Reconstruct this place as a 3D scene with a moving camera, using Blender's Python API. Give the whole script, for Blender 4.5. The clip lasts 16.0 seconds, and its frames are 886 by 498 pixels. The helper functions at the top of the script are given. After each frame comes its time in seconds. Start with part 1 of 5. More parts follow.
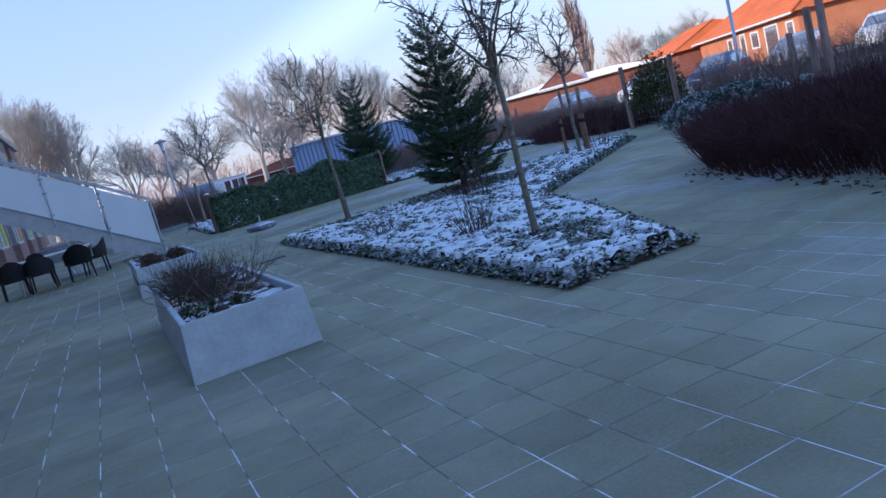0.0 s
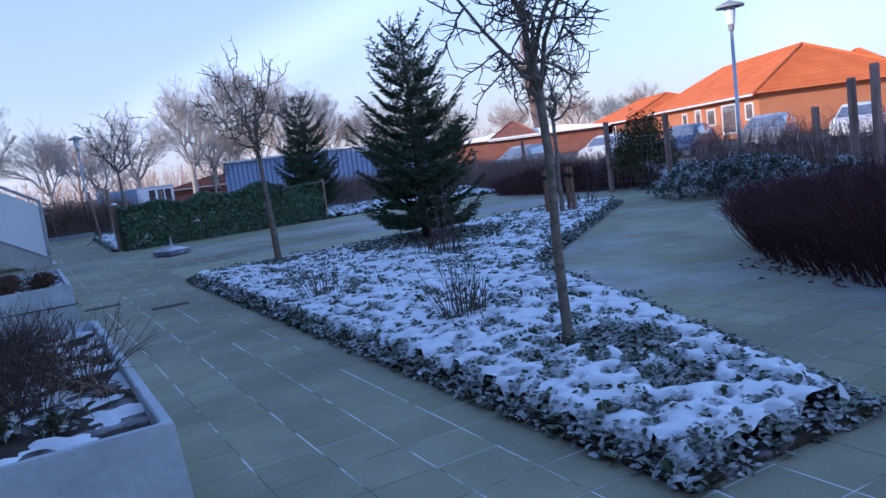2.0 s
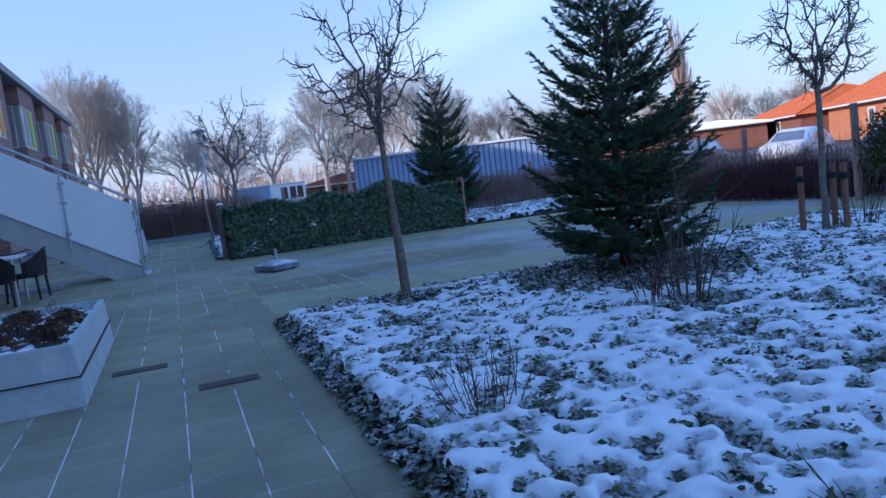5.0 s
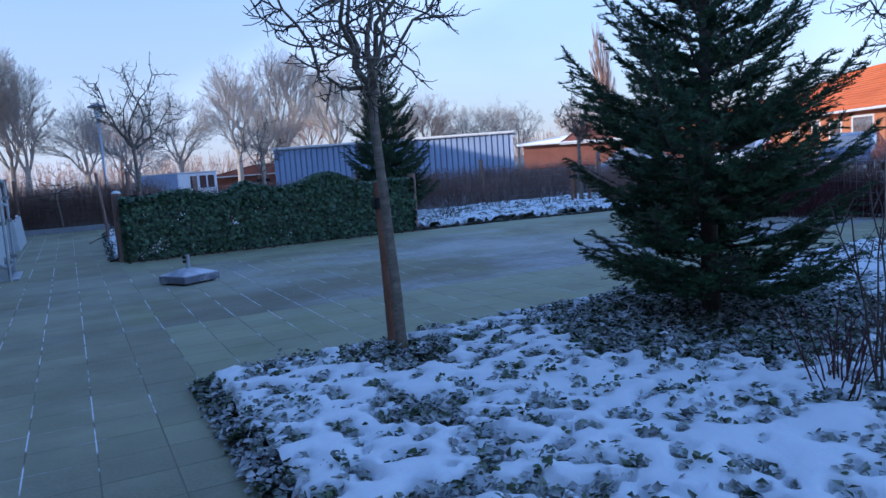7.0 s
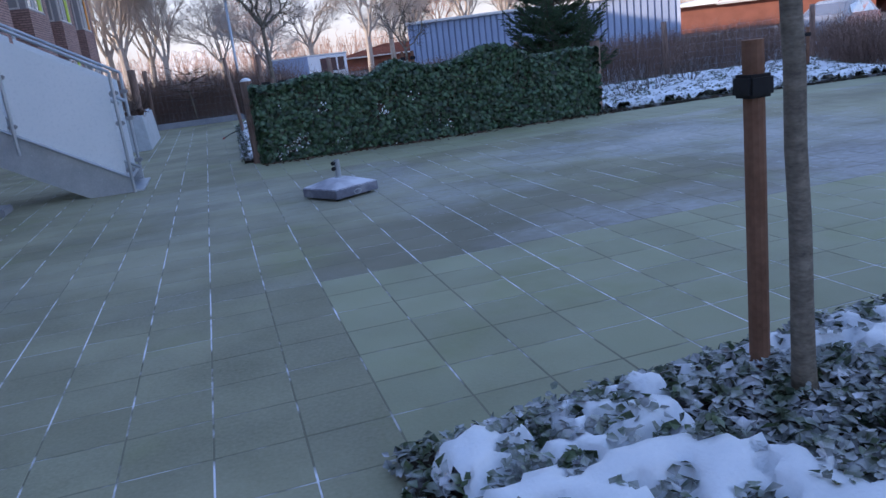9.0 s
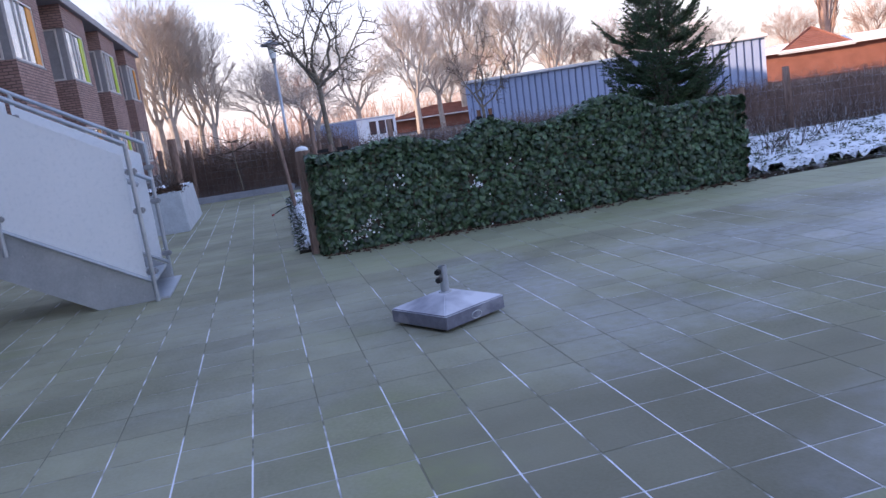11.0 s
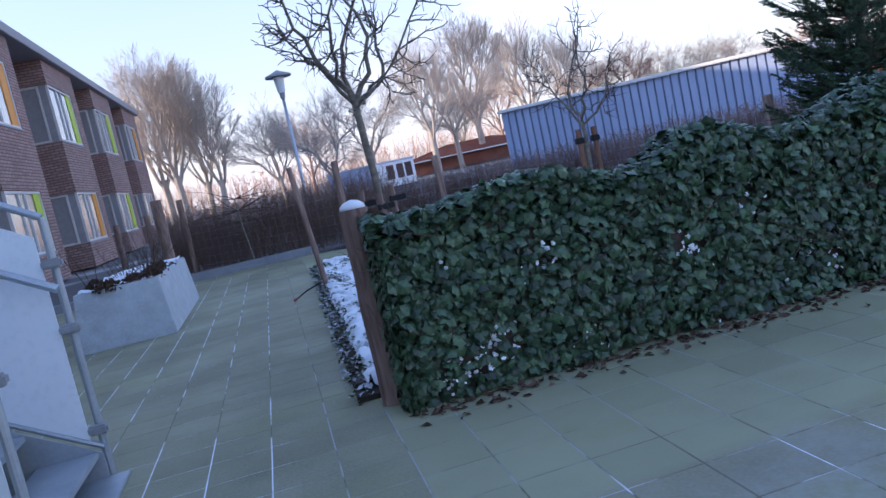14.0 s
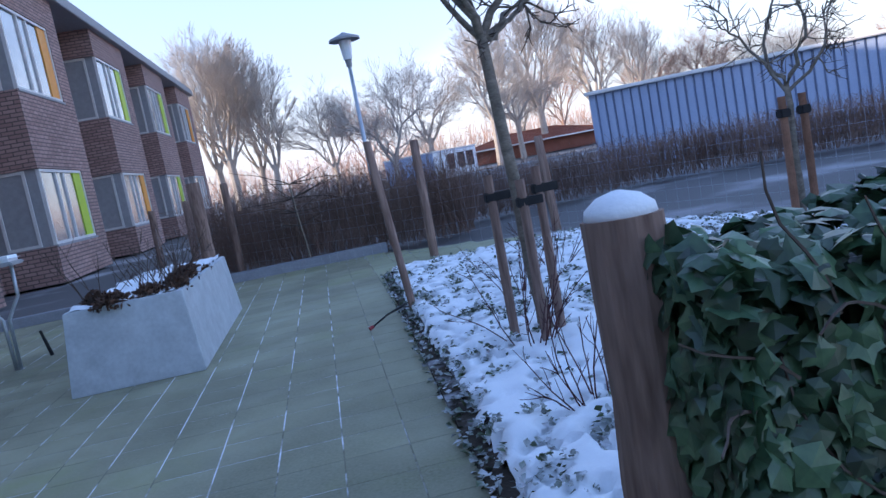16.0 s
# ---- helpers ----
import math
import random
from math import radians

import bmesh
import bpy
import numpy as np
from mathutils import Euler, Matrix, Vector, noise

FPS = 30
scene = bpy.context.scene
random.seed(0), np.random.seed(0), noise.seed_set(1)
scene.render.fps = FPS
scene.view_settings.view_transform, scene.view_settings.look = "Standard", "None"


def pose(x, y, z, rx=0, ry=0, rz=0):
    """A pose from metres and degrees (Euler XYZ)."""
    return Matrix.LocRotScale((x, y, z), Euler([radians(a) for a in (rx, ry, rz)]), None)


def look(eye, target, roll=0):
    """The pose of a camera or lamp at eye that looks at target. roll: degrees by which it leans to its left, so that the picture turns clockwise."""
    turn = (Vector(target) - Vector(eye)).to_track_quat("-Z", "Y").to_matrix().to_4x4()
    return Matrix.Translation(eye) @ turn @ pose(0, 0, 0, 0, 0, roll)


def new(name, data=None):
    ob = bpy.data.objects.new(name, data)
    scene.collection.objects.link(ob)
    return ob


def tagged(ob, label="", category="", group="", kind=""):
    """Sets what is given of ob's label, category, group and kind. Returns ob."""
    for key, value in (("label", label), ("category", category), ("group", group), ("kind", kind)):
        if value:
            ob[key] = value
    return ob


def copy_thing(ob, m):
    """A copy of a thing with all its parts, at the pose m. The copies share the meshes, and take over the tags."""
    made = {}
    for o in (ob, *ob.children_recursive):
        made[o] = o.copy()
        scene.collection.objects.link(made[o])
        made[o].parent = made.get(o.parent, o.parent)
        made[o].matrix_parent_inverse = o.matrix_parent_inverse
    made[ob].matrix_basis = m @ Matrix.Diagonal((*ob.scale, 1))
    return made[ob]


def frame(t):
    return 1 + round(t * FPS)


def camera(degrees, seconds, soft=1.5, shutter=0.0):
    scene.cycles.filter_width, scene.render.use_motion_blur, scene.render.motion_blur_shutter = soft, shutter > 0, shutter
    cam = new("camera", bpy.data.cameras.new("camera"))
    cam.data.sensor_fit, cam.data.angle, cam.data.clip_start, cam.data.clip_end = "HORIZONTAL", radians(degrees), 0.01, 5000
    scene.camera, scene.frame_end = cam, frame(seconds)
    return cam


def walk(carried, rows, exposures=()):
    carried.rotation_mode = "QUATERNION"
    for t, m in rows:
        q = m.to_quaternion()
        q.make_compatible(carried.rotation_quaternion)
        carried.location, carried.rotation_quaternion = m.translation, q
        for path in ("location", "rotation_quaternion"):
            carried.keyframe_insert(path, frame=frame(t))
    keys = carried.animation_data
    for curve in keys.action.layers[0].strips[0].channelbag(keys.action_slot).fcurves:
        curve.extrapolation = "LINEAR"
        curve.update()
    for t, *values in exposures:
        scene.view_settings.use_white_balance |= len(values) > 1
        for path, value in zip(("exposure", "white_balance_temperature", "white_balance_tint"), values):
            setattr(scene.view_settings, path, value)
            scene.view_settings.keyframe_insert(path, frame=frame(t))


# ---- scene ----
cam = camera(60.9, 16.0)
PATH = [
    (0, (0.06, 0.01, 1.249), (0.834, 1.828, 0.937), -14.8),
    (0.5, (0.273, 0.611, 1.253), (1.097, 2.403, 0.924), -14.3),
    (1, (0.403, 1.207, 1.248), (1.278, 2.978, 0.939), -12.6),
    (1.5, (0.612, 1.785, 1.262), (1.541, 3.534, 0.988), -9.8),
    (2, (0.803, 2.397, 1.268), (1.765, 4.134, 1.022), -7.3),
    (2.5, (1.019, 2.976, 1.262), (1.981, 4.714, 1.024), -5.7),
    (3, (1.203, 3.567, 1.24), (2.125, 5.326, 1.005), -5.4),
    (3.5, (1.412, 4.151, 1.253), (2.277, 5.937, 1.011), -6.0),
    (4, (1.576, 4.712, 1.269), (2.368, 6.534, 1.042), -7.0),
    (4.5, (1.755, 5.293, 1.261), (2.471, 7.149, 1.055), -7.4),
    (4.7, (1.843, 5.538, 1.247), (2.519, 7.41, 1.043), -7.4),
    (6.8, (2.063, 8.119, 1.231), (2.749, 9.985, 1.011), -4.1),
    (7, (2.14, 8.416, 1.241), (3.012, 10.201, 1.009), -4.0),
    (7.5, (2.329, 9.128, 1.263), (3.651, 10.597, 0.955), -3.1),
    (8, (2.338, 9.669, 1.248), (3.347, 11.355, 0.876), -7.2),
    (8.5, (2.26, 10.255, 1.25), (2.893, 12.097, 0.795), -7.8),
    (9, (2.33, 10.913, 1.224), (2.844, 12.776, 0.709), -6.8),
    (9.5, (2.238, 11.512, 1.226), (2.702, 13.4, 0.757), -7.0),
    (10, (2.375, 12.193, 1.263), (2.79, 14.109, 0.868), -7.8),
    (10.2, (2.32, 12.427, 1.239), (2.741, 14.348, 0.873), -8.0),
    (12.3, (2.443, 15.142, 1.276), (2.874, 17.066, 0.941), -8.9),
    (12.5, (2.426, 15.396, 1.273), (2.851, 17.324, 0.954), -9.5),
    (13, (2.453, 16.058, 1.263), (2.865, 17.994, 0.979), -10.6),
    (13.5, (2.372, 16.729, 1.249), (2.777, 18.671, 0.994), -11.6),
    (14, (2.392, 17.386, 1.252), (2.807, 19.328, 1.013), -12.3),
    (14.5, (2.297, 18.071, 1.237), (2.723, 20.01, 1.001), -13.5),
    (15, (2.352, 18.73, 1.228), (2.801, 20.661, 0.963), -13.5),
    (15.5, (2.245, 19.401, 1.231), (2.619, 21.347, 0.963), -11.9),
    (16, (2.264, 20.026, 1.254), (2.55, 21.992, 1.017), -10.9),
]
walk(cam, [(t, look(e, g, r)) for t, e, g, r in PATH], ((0.0, 1.24, 5350, 13), (0.5, 1.24, 5500, 21), (1.5, 1.24, 5500, 22), (2.5, 1.14, 4950, 11), (4.5, 1.07, 4900, 12), (7.5, 1.07, 5050, 11), (8.5, 1.24, 5400, 14), (9.0, 1.49, 6000, 18), (9.5, 1.69, 6700, 24), (10.2, 1.79, 6800, 25), (12.5, 1.74, 6350, 23), (14.0, 1.69, 5950, 18), (15.5, 1.77, 5800, 15), (16.0, 1.74, 5750, 14)))

# ---- world, sun, exposure ----
SUN_EL, SUN_AZ = 17.0, 268.0
world = bpy.data.worlds.new("world")
scene.world = world
world.use_nodes = True
wn, wl = world.node_tree.nodes, world.node_tree.links
wn.clear()
sky = wn.new("ShaderNodeTexSky")
sky.sky_type, sky.sun_disc = "NISHITA", False
sky.sun_elevation, sky.sun_rotation = radians(SUN_EL), radians(SUN_AZ)
sky.air_density, sky.dust_density, sky.ozone_density = 1.0, 0.2, 2.5
coord = wn.new("ShaderNodeTexCoord")
stretch = wn.new("ShaderNodeMapping")
stretch.inputs["Rotation"].default_value = (0, 0, radians(35))
stretch.inputs["Scale"].default_value = (0.5, 2.2, 2.6)
cloud = wn.new("ShaderNodeTexNoise")
cloud.inputs["Scale"].default_value, cloud.inputs["Detail"].default_value = 1.1, 4
ramp = wn.new("ShaderNodeValToRGB")
ramp.color_ramp.elements[0].position, ramp.color_ramp.elements[1].position = 0.50, 0.70
ramp.color_ramp.elements[1].color = (0.16, 0.16, 0.16, 1)
blend = wn.new("ShaderNodeMix")
blend.data_type = "RGBA"
blend.inputs["B"].default_value = (5.2, 5.3, 5.9, 1)
bg = wn.new("ShaderNodeBackground")
bg.inputs["Strength"].default_value = 0.155
out = wn.new("ShaderNodeOutputWorld")
wl.new(coord.outputs["Generated"], stretch.inputs["Vector"])
wl.new(stretch.outputs["Vector"], cloud.inputs["Vector"])
wl.new(cloud.outputs["Fac"], ramp.inputs["Fac"])
# one long soft cirrus streak across the northern sky
streak_dot = wn.new("ShaderNodeVectorMath")
streak_dot.operation = "DOT_PRODUCT"
streak_dot.inputs[1].default_value = (0.397, -0.006, -0.918)
streak_off = wn.new("ShaderNodeMath")
streak_off.operation = "ADD"
streak_off.inputs[1].default_value = 0.016
streak_abs = wn.new("ShaderNodeMath")
streak_abs.operation = "ABSOLUTE"
streak_fac = wn.new("ShaderNodeMapRange")
streak_fac.interpolation_type = "SMOOTHSTEP"
for key, value in (("From Min", 0.0), ("From Max", 0.065), ("To Min", 0.17), ("To Max", 0.0)):
    streak_fac.inputs[key].default_value = value
veil = wn.new("ShaderNodeMath")
veil.operation = "MAXIMUM"
wl.new(coord.outputs["Generated"], streak_dot.inputs[0])
wl.new(streak_dot.outputs["Value"], streak_off.inputs[0])
wl.new(streak_off.outputs[0], streak_abs.inputs[0])
wl.new(streak_abs.outputs[0], streak_fac.inputs["Value"])
wl.new(streak_fac.outputs[0], veil.inputs[0])
wl.new(ramp.outputs["Color"], veil.inputs[1])
wl.new(veil.outputs[0], blend.inputs["Factor"])
air = wn.new("ShaderNodeMix")
air.data_type, air.blend_type = "RGBA", "MULTIPLY"
air.inputs["Factor"].default_value = 1.0
air.inputs["B"].default_value = (1.06, 0.93, 0.92, 1)
height = wn.new("ShaderNodeSeparateXYZ")
haze_fac = wn.new("ShaderNodeMapRange")
for key, value in (("From Min", 0.0), ("From Max", 0.48), ("To Min", 0.88), ("To Max", 0.0)):
    haze_fac.inputs[key].default_value = value
haze = wn.new("ShaderNodeMix")
haze.data_type = "RGBA"
haze.inputs["B"].default_value = (1.42, 1.36, 1.46, 1)
wl.new(sky.outputs["Color"], air.inputs["A"])
wl.new(coord.outputs["Generated"], height.inputs[0])
wl.new(height.outputs["Z"], haze_fac.inputs["Value"])
wl.new(haze_fac.outputs[0], haze.inputs["Factor"])
wl.new(air.outputs["Result"], haze.inputs["A"])
wl.new(haze.outputs["Result"], blend.inputs["A"])
wl.new(blend.outputs["Result"], bg.inputs["Color"])
wl.new(bg.outputs["Background"], out.inputs["Surface"])
sun_data = bpy.data.lights.new("sun", "SUN")
sun_data.energy, sun_data.angle, sun_data.color = 2.1, radians(0.6), (1.0, 0.78, 0.56)
sun = new("sun", sun_data)
az, el = radians(SUN_AZ), radians(SUN_EL)
sun.matrix_world = look((math.sin(az) * math.cos(el) * 90, math.cos(az) * math.cos(el) * 90, math.sin(el) * 90), (0, 0, 0))


# ---- materials ----
def mat(name, low, high, rough=0.8, scale=8.0, fine=60.0, bump=0.3, depth=0.01, metal=0.0, vary=0.0, frost=0.0, frost_up=0.0, frost_scale=5.0, spec=0.3, squash=1.0):
    """A surface between two colours by coarse and fine noise; vary: spread from piece to piece; frost: share of rime, frost_up: more of it on upper faces."""
    m = bpy.data.materials.new(name)
    m.use_nodes = True
    n, l = m.node_tree.nodes, m.node_tree.links
    bsdf = n["Principled BSDF"]
    bsdf.inputs["Metallic"].default_value = metal
    bsdf.inputs["Specular IOR Level"].default_value = spec
    tc = n.new("ShaderNodeTexCoord")
    stretched = n.new("ShaderNodeMapping")
    stretched.inputs["Scale"].default_value = (1, 1, squash)
    l.new(tc.outputs["Object"], stretched.inputs["Vector"])
    a, b = n.new("ShaderNodeTexNoise"), n.new("ShaderNodeTexNoise")
    for node, s, d in ((a, scale, 4), (b, fine, 3)):
        node.inputs["Scale"].default_value, node.inputs["Detail"].default_value = s, d
        l.new(stretched.outputs["Vector"], node.inputs["Vector"])
    mean = n.new("ShaderNodeMath")
    mean.operation = "MULTIPLY_ADD"
    mean.inputs[1].default_value = 0.6
    half = n.new("ShaderNodeMath")
    half.operation = "MULTIPLY"
    half.inputs[1].default_value = 0.4
    l.new(b.outputs["Fac"], half.inputs[0])
    l.new(a.outputs["Fac"], mean.inputs[0])
    l.new(half.outputs[0], mean.inputs[2])
    spread = n.new("ShaderNodeMapRange")
    spread.inputs["From Min"].default_value, spread.inputs["From Max"].default_value = 0.32, 0.68
    l.new(mean.outputs[0], spread.inputs["Value"])
    mix = n.new("ShaderNodeMix")
    mix.data_type = "RGBA"
    mix.inputs["A"].default_value, mix.inputs["B"].default_value = (*low, 1), (*high, 1)
    l.new(spread.outputs[0], mix.inputs["Factor"])
    color = mix.outputs["Result"]
    if vary:
        info, geo = n.new("ShaderNodeObjectInfo"), n.new("ShaderNodeNewGeometry")
        add = n.new("ShaderNodeMath")
        add.operation = "ADD"
        l.new(info.outputs["Random"], add.inputs[0])
        l.new(geo.outputs["Random Per Island"], add.inputs[1])
        fract = n.new("ShaderNodeMath")
        fract.operation = "FRACT"
        l.new(add.outputs[0], fract.inputs[0])
        span = n.new("ShaderNodeMapRange")
        span.inputs["To Min"].default_value, span.inputs["To Max"].default_value = 1 - vary, 1 + vary
        l.new(fract.outputs[0], span.inputs["Value"])
        hsv = n.new("ShaderNodeHueSaturation")
        l.new(span.outputs[0], hsv.inputs["Value"])
        l.new(color, hsv.inputs["Color"])
        color = hsv.outputs["Color"]
    if frost or frost_up:
        rime = n.new("ShaderNodeTexNoise")
        rime.inputs["Scale"].default_value, rime.inputs["Detail"].default_value = frost_scale, 6
        l.new(tc.outputs["Object"], rime.inputs["Vector"])
        lift = n.new("ShaderNodeMath")
        lift.operation = "ADD"
        lift.inputs[1].default_value = frost - 0.5
        l.new(rime.outputs["Fac"], lift.inputs[0])
        amount = lift.outputs[0]
        if frost_up:
            geo2, xyz = n.new("ShaderNodeNewGeometry"), n.new("ShaderNodeSeparateXYZ")
            l.new(geo2.outputs["Normal"], xyz.inputs[0])
            up = n.new("ShaderNodeMath")
            up.operation = "MULTIPLY_ADD"
            up.inputs[1].default_value = frost_up
            l.new(xyz.outputs["Z"], up.inputs[0])
            l.new(amount, up.inputs[2])
            amount = up.outputs[0]
        clip = n.new("ShaderNodeMapRange")
        clip.inputs["From Min"].default_value, clip.inputs["From Max"].default_value = -0.06, 0.25
        clip.inputs["To Max"].default_value = 0.85
        l.new(amount, clip.inputs["Value"])
        white = n.new("ShaderNodeMix")
        white.data_type = "RGBA"
        white.inputs["B"].default_value = (0.78, 0.8, 0.84, 1)
        l.new(clip.outputs[0], white.inputs["Factor"])
        l.new(color, white.inputs["A"])
        color = white.outputs["Result"]
    l.new(color, bsdf.inputs["Base Color"])
    r = n.new("ShaderNodeMapRange")
    r.inputs["To Min"].default_value, r.inputs["To Max"].default_value = max(rough - 0.12, 0.03), min(rough + 0.12, 1)
    l.new(b.outputs["Fac"], r.inputs["Value"])
    l.new(r.outputs[0], bsdf.inputs["Roughness"])
    if bump:
        bm_node = n.new("ShaderNodeBump")
        bm_node.inputs["Strength"].default_value, bm_node.inputs["Distance"].default_value = bump, depth
        l.new(mean.outputs[0], bm_node.inputs["Height"])
        l.new(bm_node.outputs["Normal"], bsdf.inputs["Normal"])
    return m


M_ASPHALT = mat("asphalt", (0.09, 0.09, 0.09), (0.16, 0.16, 0.16), 0.9, 0.15, 30, frost=-0.09, frost_scale=0.3)
M_SNOW = mat("snow", (0.79, 0.838, 0.86), (0.88, 0.918, 0.93), 0.7, 6, 90, 0.5, 0.01)
M_SOIL = mat("soil", (0.025, 0.02, 0.015), (0.07, 0.055, 0.04), 0.95, 8, 70, 0.6, 0.02, frost=-0.1)
M_CONCRETE = mat("planter_zinc", (0.41, 0.46, 0.49), (0.58, 0.64, 0.67), 0.6, 7, 35, 0.12, 0.003, metal=0.15)
M_STEEL = mat("galvanised_steel", (0.39, 0.43, 0.46), (0.54, 0.58, 0.61), 0.45, 5, 50, 0.1, 0.003, metal=0.6)
M_PANEL = mat("white_panel", (0.78, 0.84, 0.87), (0.86, 0.90, 0.92), 0.3, 1.5, 30, 0.02, 0.002)
M_IVY = mat("ivy_leaf", (0.016, 0.046, 0.025), (0.088, 0.155, 0.074), 0.36, 9, 40, 0.2, 0.004, vary=0.6, spec=0.5)
M_COVER = mat("ground_cover_leaf", (0.030, 0.055, 0.026), (0.12, 0.155, 0.075), 0.6, 6, 40, 0.2, 0.004, vary=0.55, frost=-0.03, frost_up=0.10, frost_scale=9)
M_BARK = mat("young_bark", (0.11, 0.09, 0.07), (0.30, 0.26, 0.20), 0.85, 14, 60, 0.6, 0.008, squash=2.2)
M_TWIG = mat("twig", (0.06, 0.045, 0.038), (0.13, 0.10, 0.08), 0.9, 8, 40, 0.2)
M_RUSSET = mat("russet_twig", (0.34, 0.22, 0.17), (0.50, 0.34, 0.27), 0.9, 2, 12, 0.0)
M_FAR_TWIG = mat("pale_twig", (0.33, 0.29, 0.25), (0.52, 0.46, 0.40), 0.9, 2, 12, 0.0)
M_JUNIPER = mat("juniper", (0.04, 0.07, 0.05), (0.10, 0.13, 0.09), 0.8, 6, 40, 0.0, vary=0.4, frost=-0.02, frost_up=0.10, frost_scale=6)
M_LAUREL = mat("laurel_leaf", (0.03, 0.05, 0.015), (0.11, 0.10, 0.03), 0.5, 5, 40, 0.0, vary=0.4)
M_STRAW = mat("straw", (0.22, 0.15, 0.10), (0.42, 0.31, 0.22), 0.8, 6, 40, 0.0)
M_DRYLEAF = mat("dry_leaf", (0.06, 0.035, 0.025), (0.15, 0.09, 0.06), 0.85, 5, 40, 0.0, vary=0.4)
M_CAR_WHITE = mat("white_car_paint", (0.7, 0.7, 0.7), (0.76, 0.76, 0.76), 0.25, spec=0.6)
M_CAR_BLUE = mat("dark_blue_car_paint", (0.02, 0.035, 0.09), (0.03, 0.05, 0.12), 0.25, spec=0.6)
M_CAR_RED = mat("red_car_paint", (0.32, 0.02, 0.03), (0.40, 0.03, 0.04), 0.25, spec=0.6)
M_CAR_GREY = mat("grey_car_paint", (0.22, 0.23, 0.25), (0.28, 0.29, 0.31), 0.25, spec=0.6)
M_RED_TWIG = mat("red_twig", (0.05, 0.022, 0.024), (0.12, 0.05, 0.05), 0.85, 5, 40, 0.1)
M_NEEDLE = mat("fir_needle", (0.022, 0.055, 0.028), (0.07, 0.12, 0.05), 0.55, 4, 30, 0.0, vary=0.35)
M_WOOD = mat("weathered_post", (0.10, 0.06, 0.045), (0.44, 0.31, 0.25), 0.85, 9, 45, 0.6, 0.012, squash=0.12)
M_HEDGE = mat("hedge_twig", (0.15, 0.10, 0.08), (0.32, 0.22, 0.175), 0.9, 1.2, 20, 0.0)
M_STAKE = mat("stake_wood", (0.17, 0.085, 0.05), (0.30, 0.16, 0.10), 0.8, 6, 50, 0.3, 0.005)
M_RUBBER = mat("black_rubber", (0.015, 0.015, 0.016), (0.03, 0.03, 0.03), 0.7)
M_GLASS = mat("coated_window_glass", (0.34, 0.36, 0.38), (0.50, 0.52, 0.54), 0.08, 0.9, 3, 0.0, metal=0.75, spec=0.9)
M_SIDEGLASS = mat("dark_window_glass", (0.03, 0.035, 0.045), (0.06, 0.07, 0.08), 0.06, 0.9, 3, 0.0, spec=0.6)
M_FRAME = mat("window_frame", (0.62, 0.62, 0.6), (0.7, 0.7, 0.68), 0.5)
M_GREYFRAME = mat("grey_cladding", (0.26, 0.27, 0.28), (0.34, 0.35, 0.36), 0.6)
M_LIME = mat("lime_panel", (0.42, 0.58, 0.04), (0.50, 0.66, 0.06), 0.5)
M_ORANGE = mat("orange_panel", (0.70, 0.28, 0.03), (0.78, 0.34, 0.05), 0.5)
M_SHED = mat("blue_sheet_metal", (0.30, 0.38, 0.54), (0.40, 0.48, 0.64), 0.5, 0.8, 20, 0.05)
# the sheet-metal blue darkened, for painted shade in the corrugation
M_SHED_SHADE = mat("shaded_blue_sheet", (0.17, 0.21, 0.31), (0.23, 0.27, 0.38), 0.6)
M_DARK = mat("dark_gap", (0.02, 0.022, 0.025), (0.035, 0.035, 0.04), 0.7)
M_ROOFTILE = mat("orange_roof_tile", (0.52, 0.12, 0.03), (0.68, 0.19, 0.06), 0.75, 0.6, 12, 0.3, 0.03, vary=0.12)
M_REDWALL = mat("orange_brick_wall", (0.48, 0.17, 0.08), (0.60, 0.25, 0.12), 0.85, 1.2, 18, 0.2)
M_FARBRICK = mat("red_far_wall", (0.20, 0.08, 0.055), (0.29, 0.12, 0.085), 0.85, 1.2, 18)
M_WHITE = mat("white_paint", (0.72, 0.72, 0.70), (0.82, 0.82, 0.80), 0.55)
M_WICKER = mat("black_wicker", (0.012, 0.012, 0.014), (0.035, 0.035, 0.04), 0.55, 30, 120, 0.6, 0.006)
M_KERB = mat("kerb_stone", (0.22, 0.24, 0.27), (0.34, 0.36, 0.39), 0.8, 4, 40, 0.3)
M_IRON = mat("cast_iron", (0.05, 0.04, 0.035), (0.11, 0.085, 0.07), 0.7, 20, 90, 0.4)
M_GRANITE = mat("polished_granite", (0.13, 0.14, 0.18), (0.22, 0.23, 0.28), 0.6, 20, 150, 0.1, frost=-0.12, frost_up=0.30, frost_scale=3)


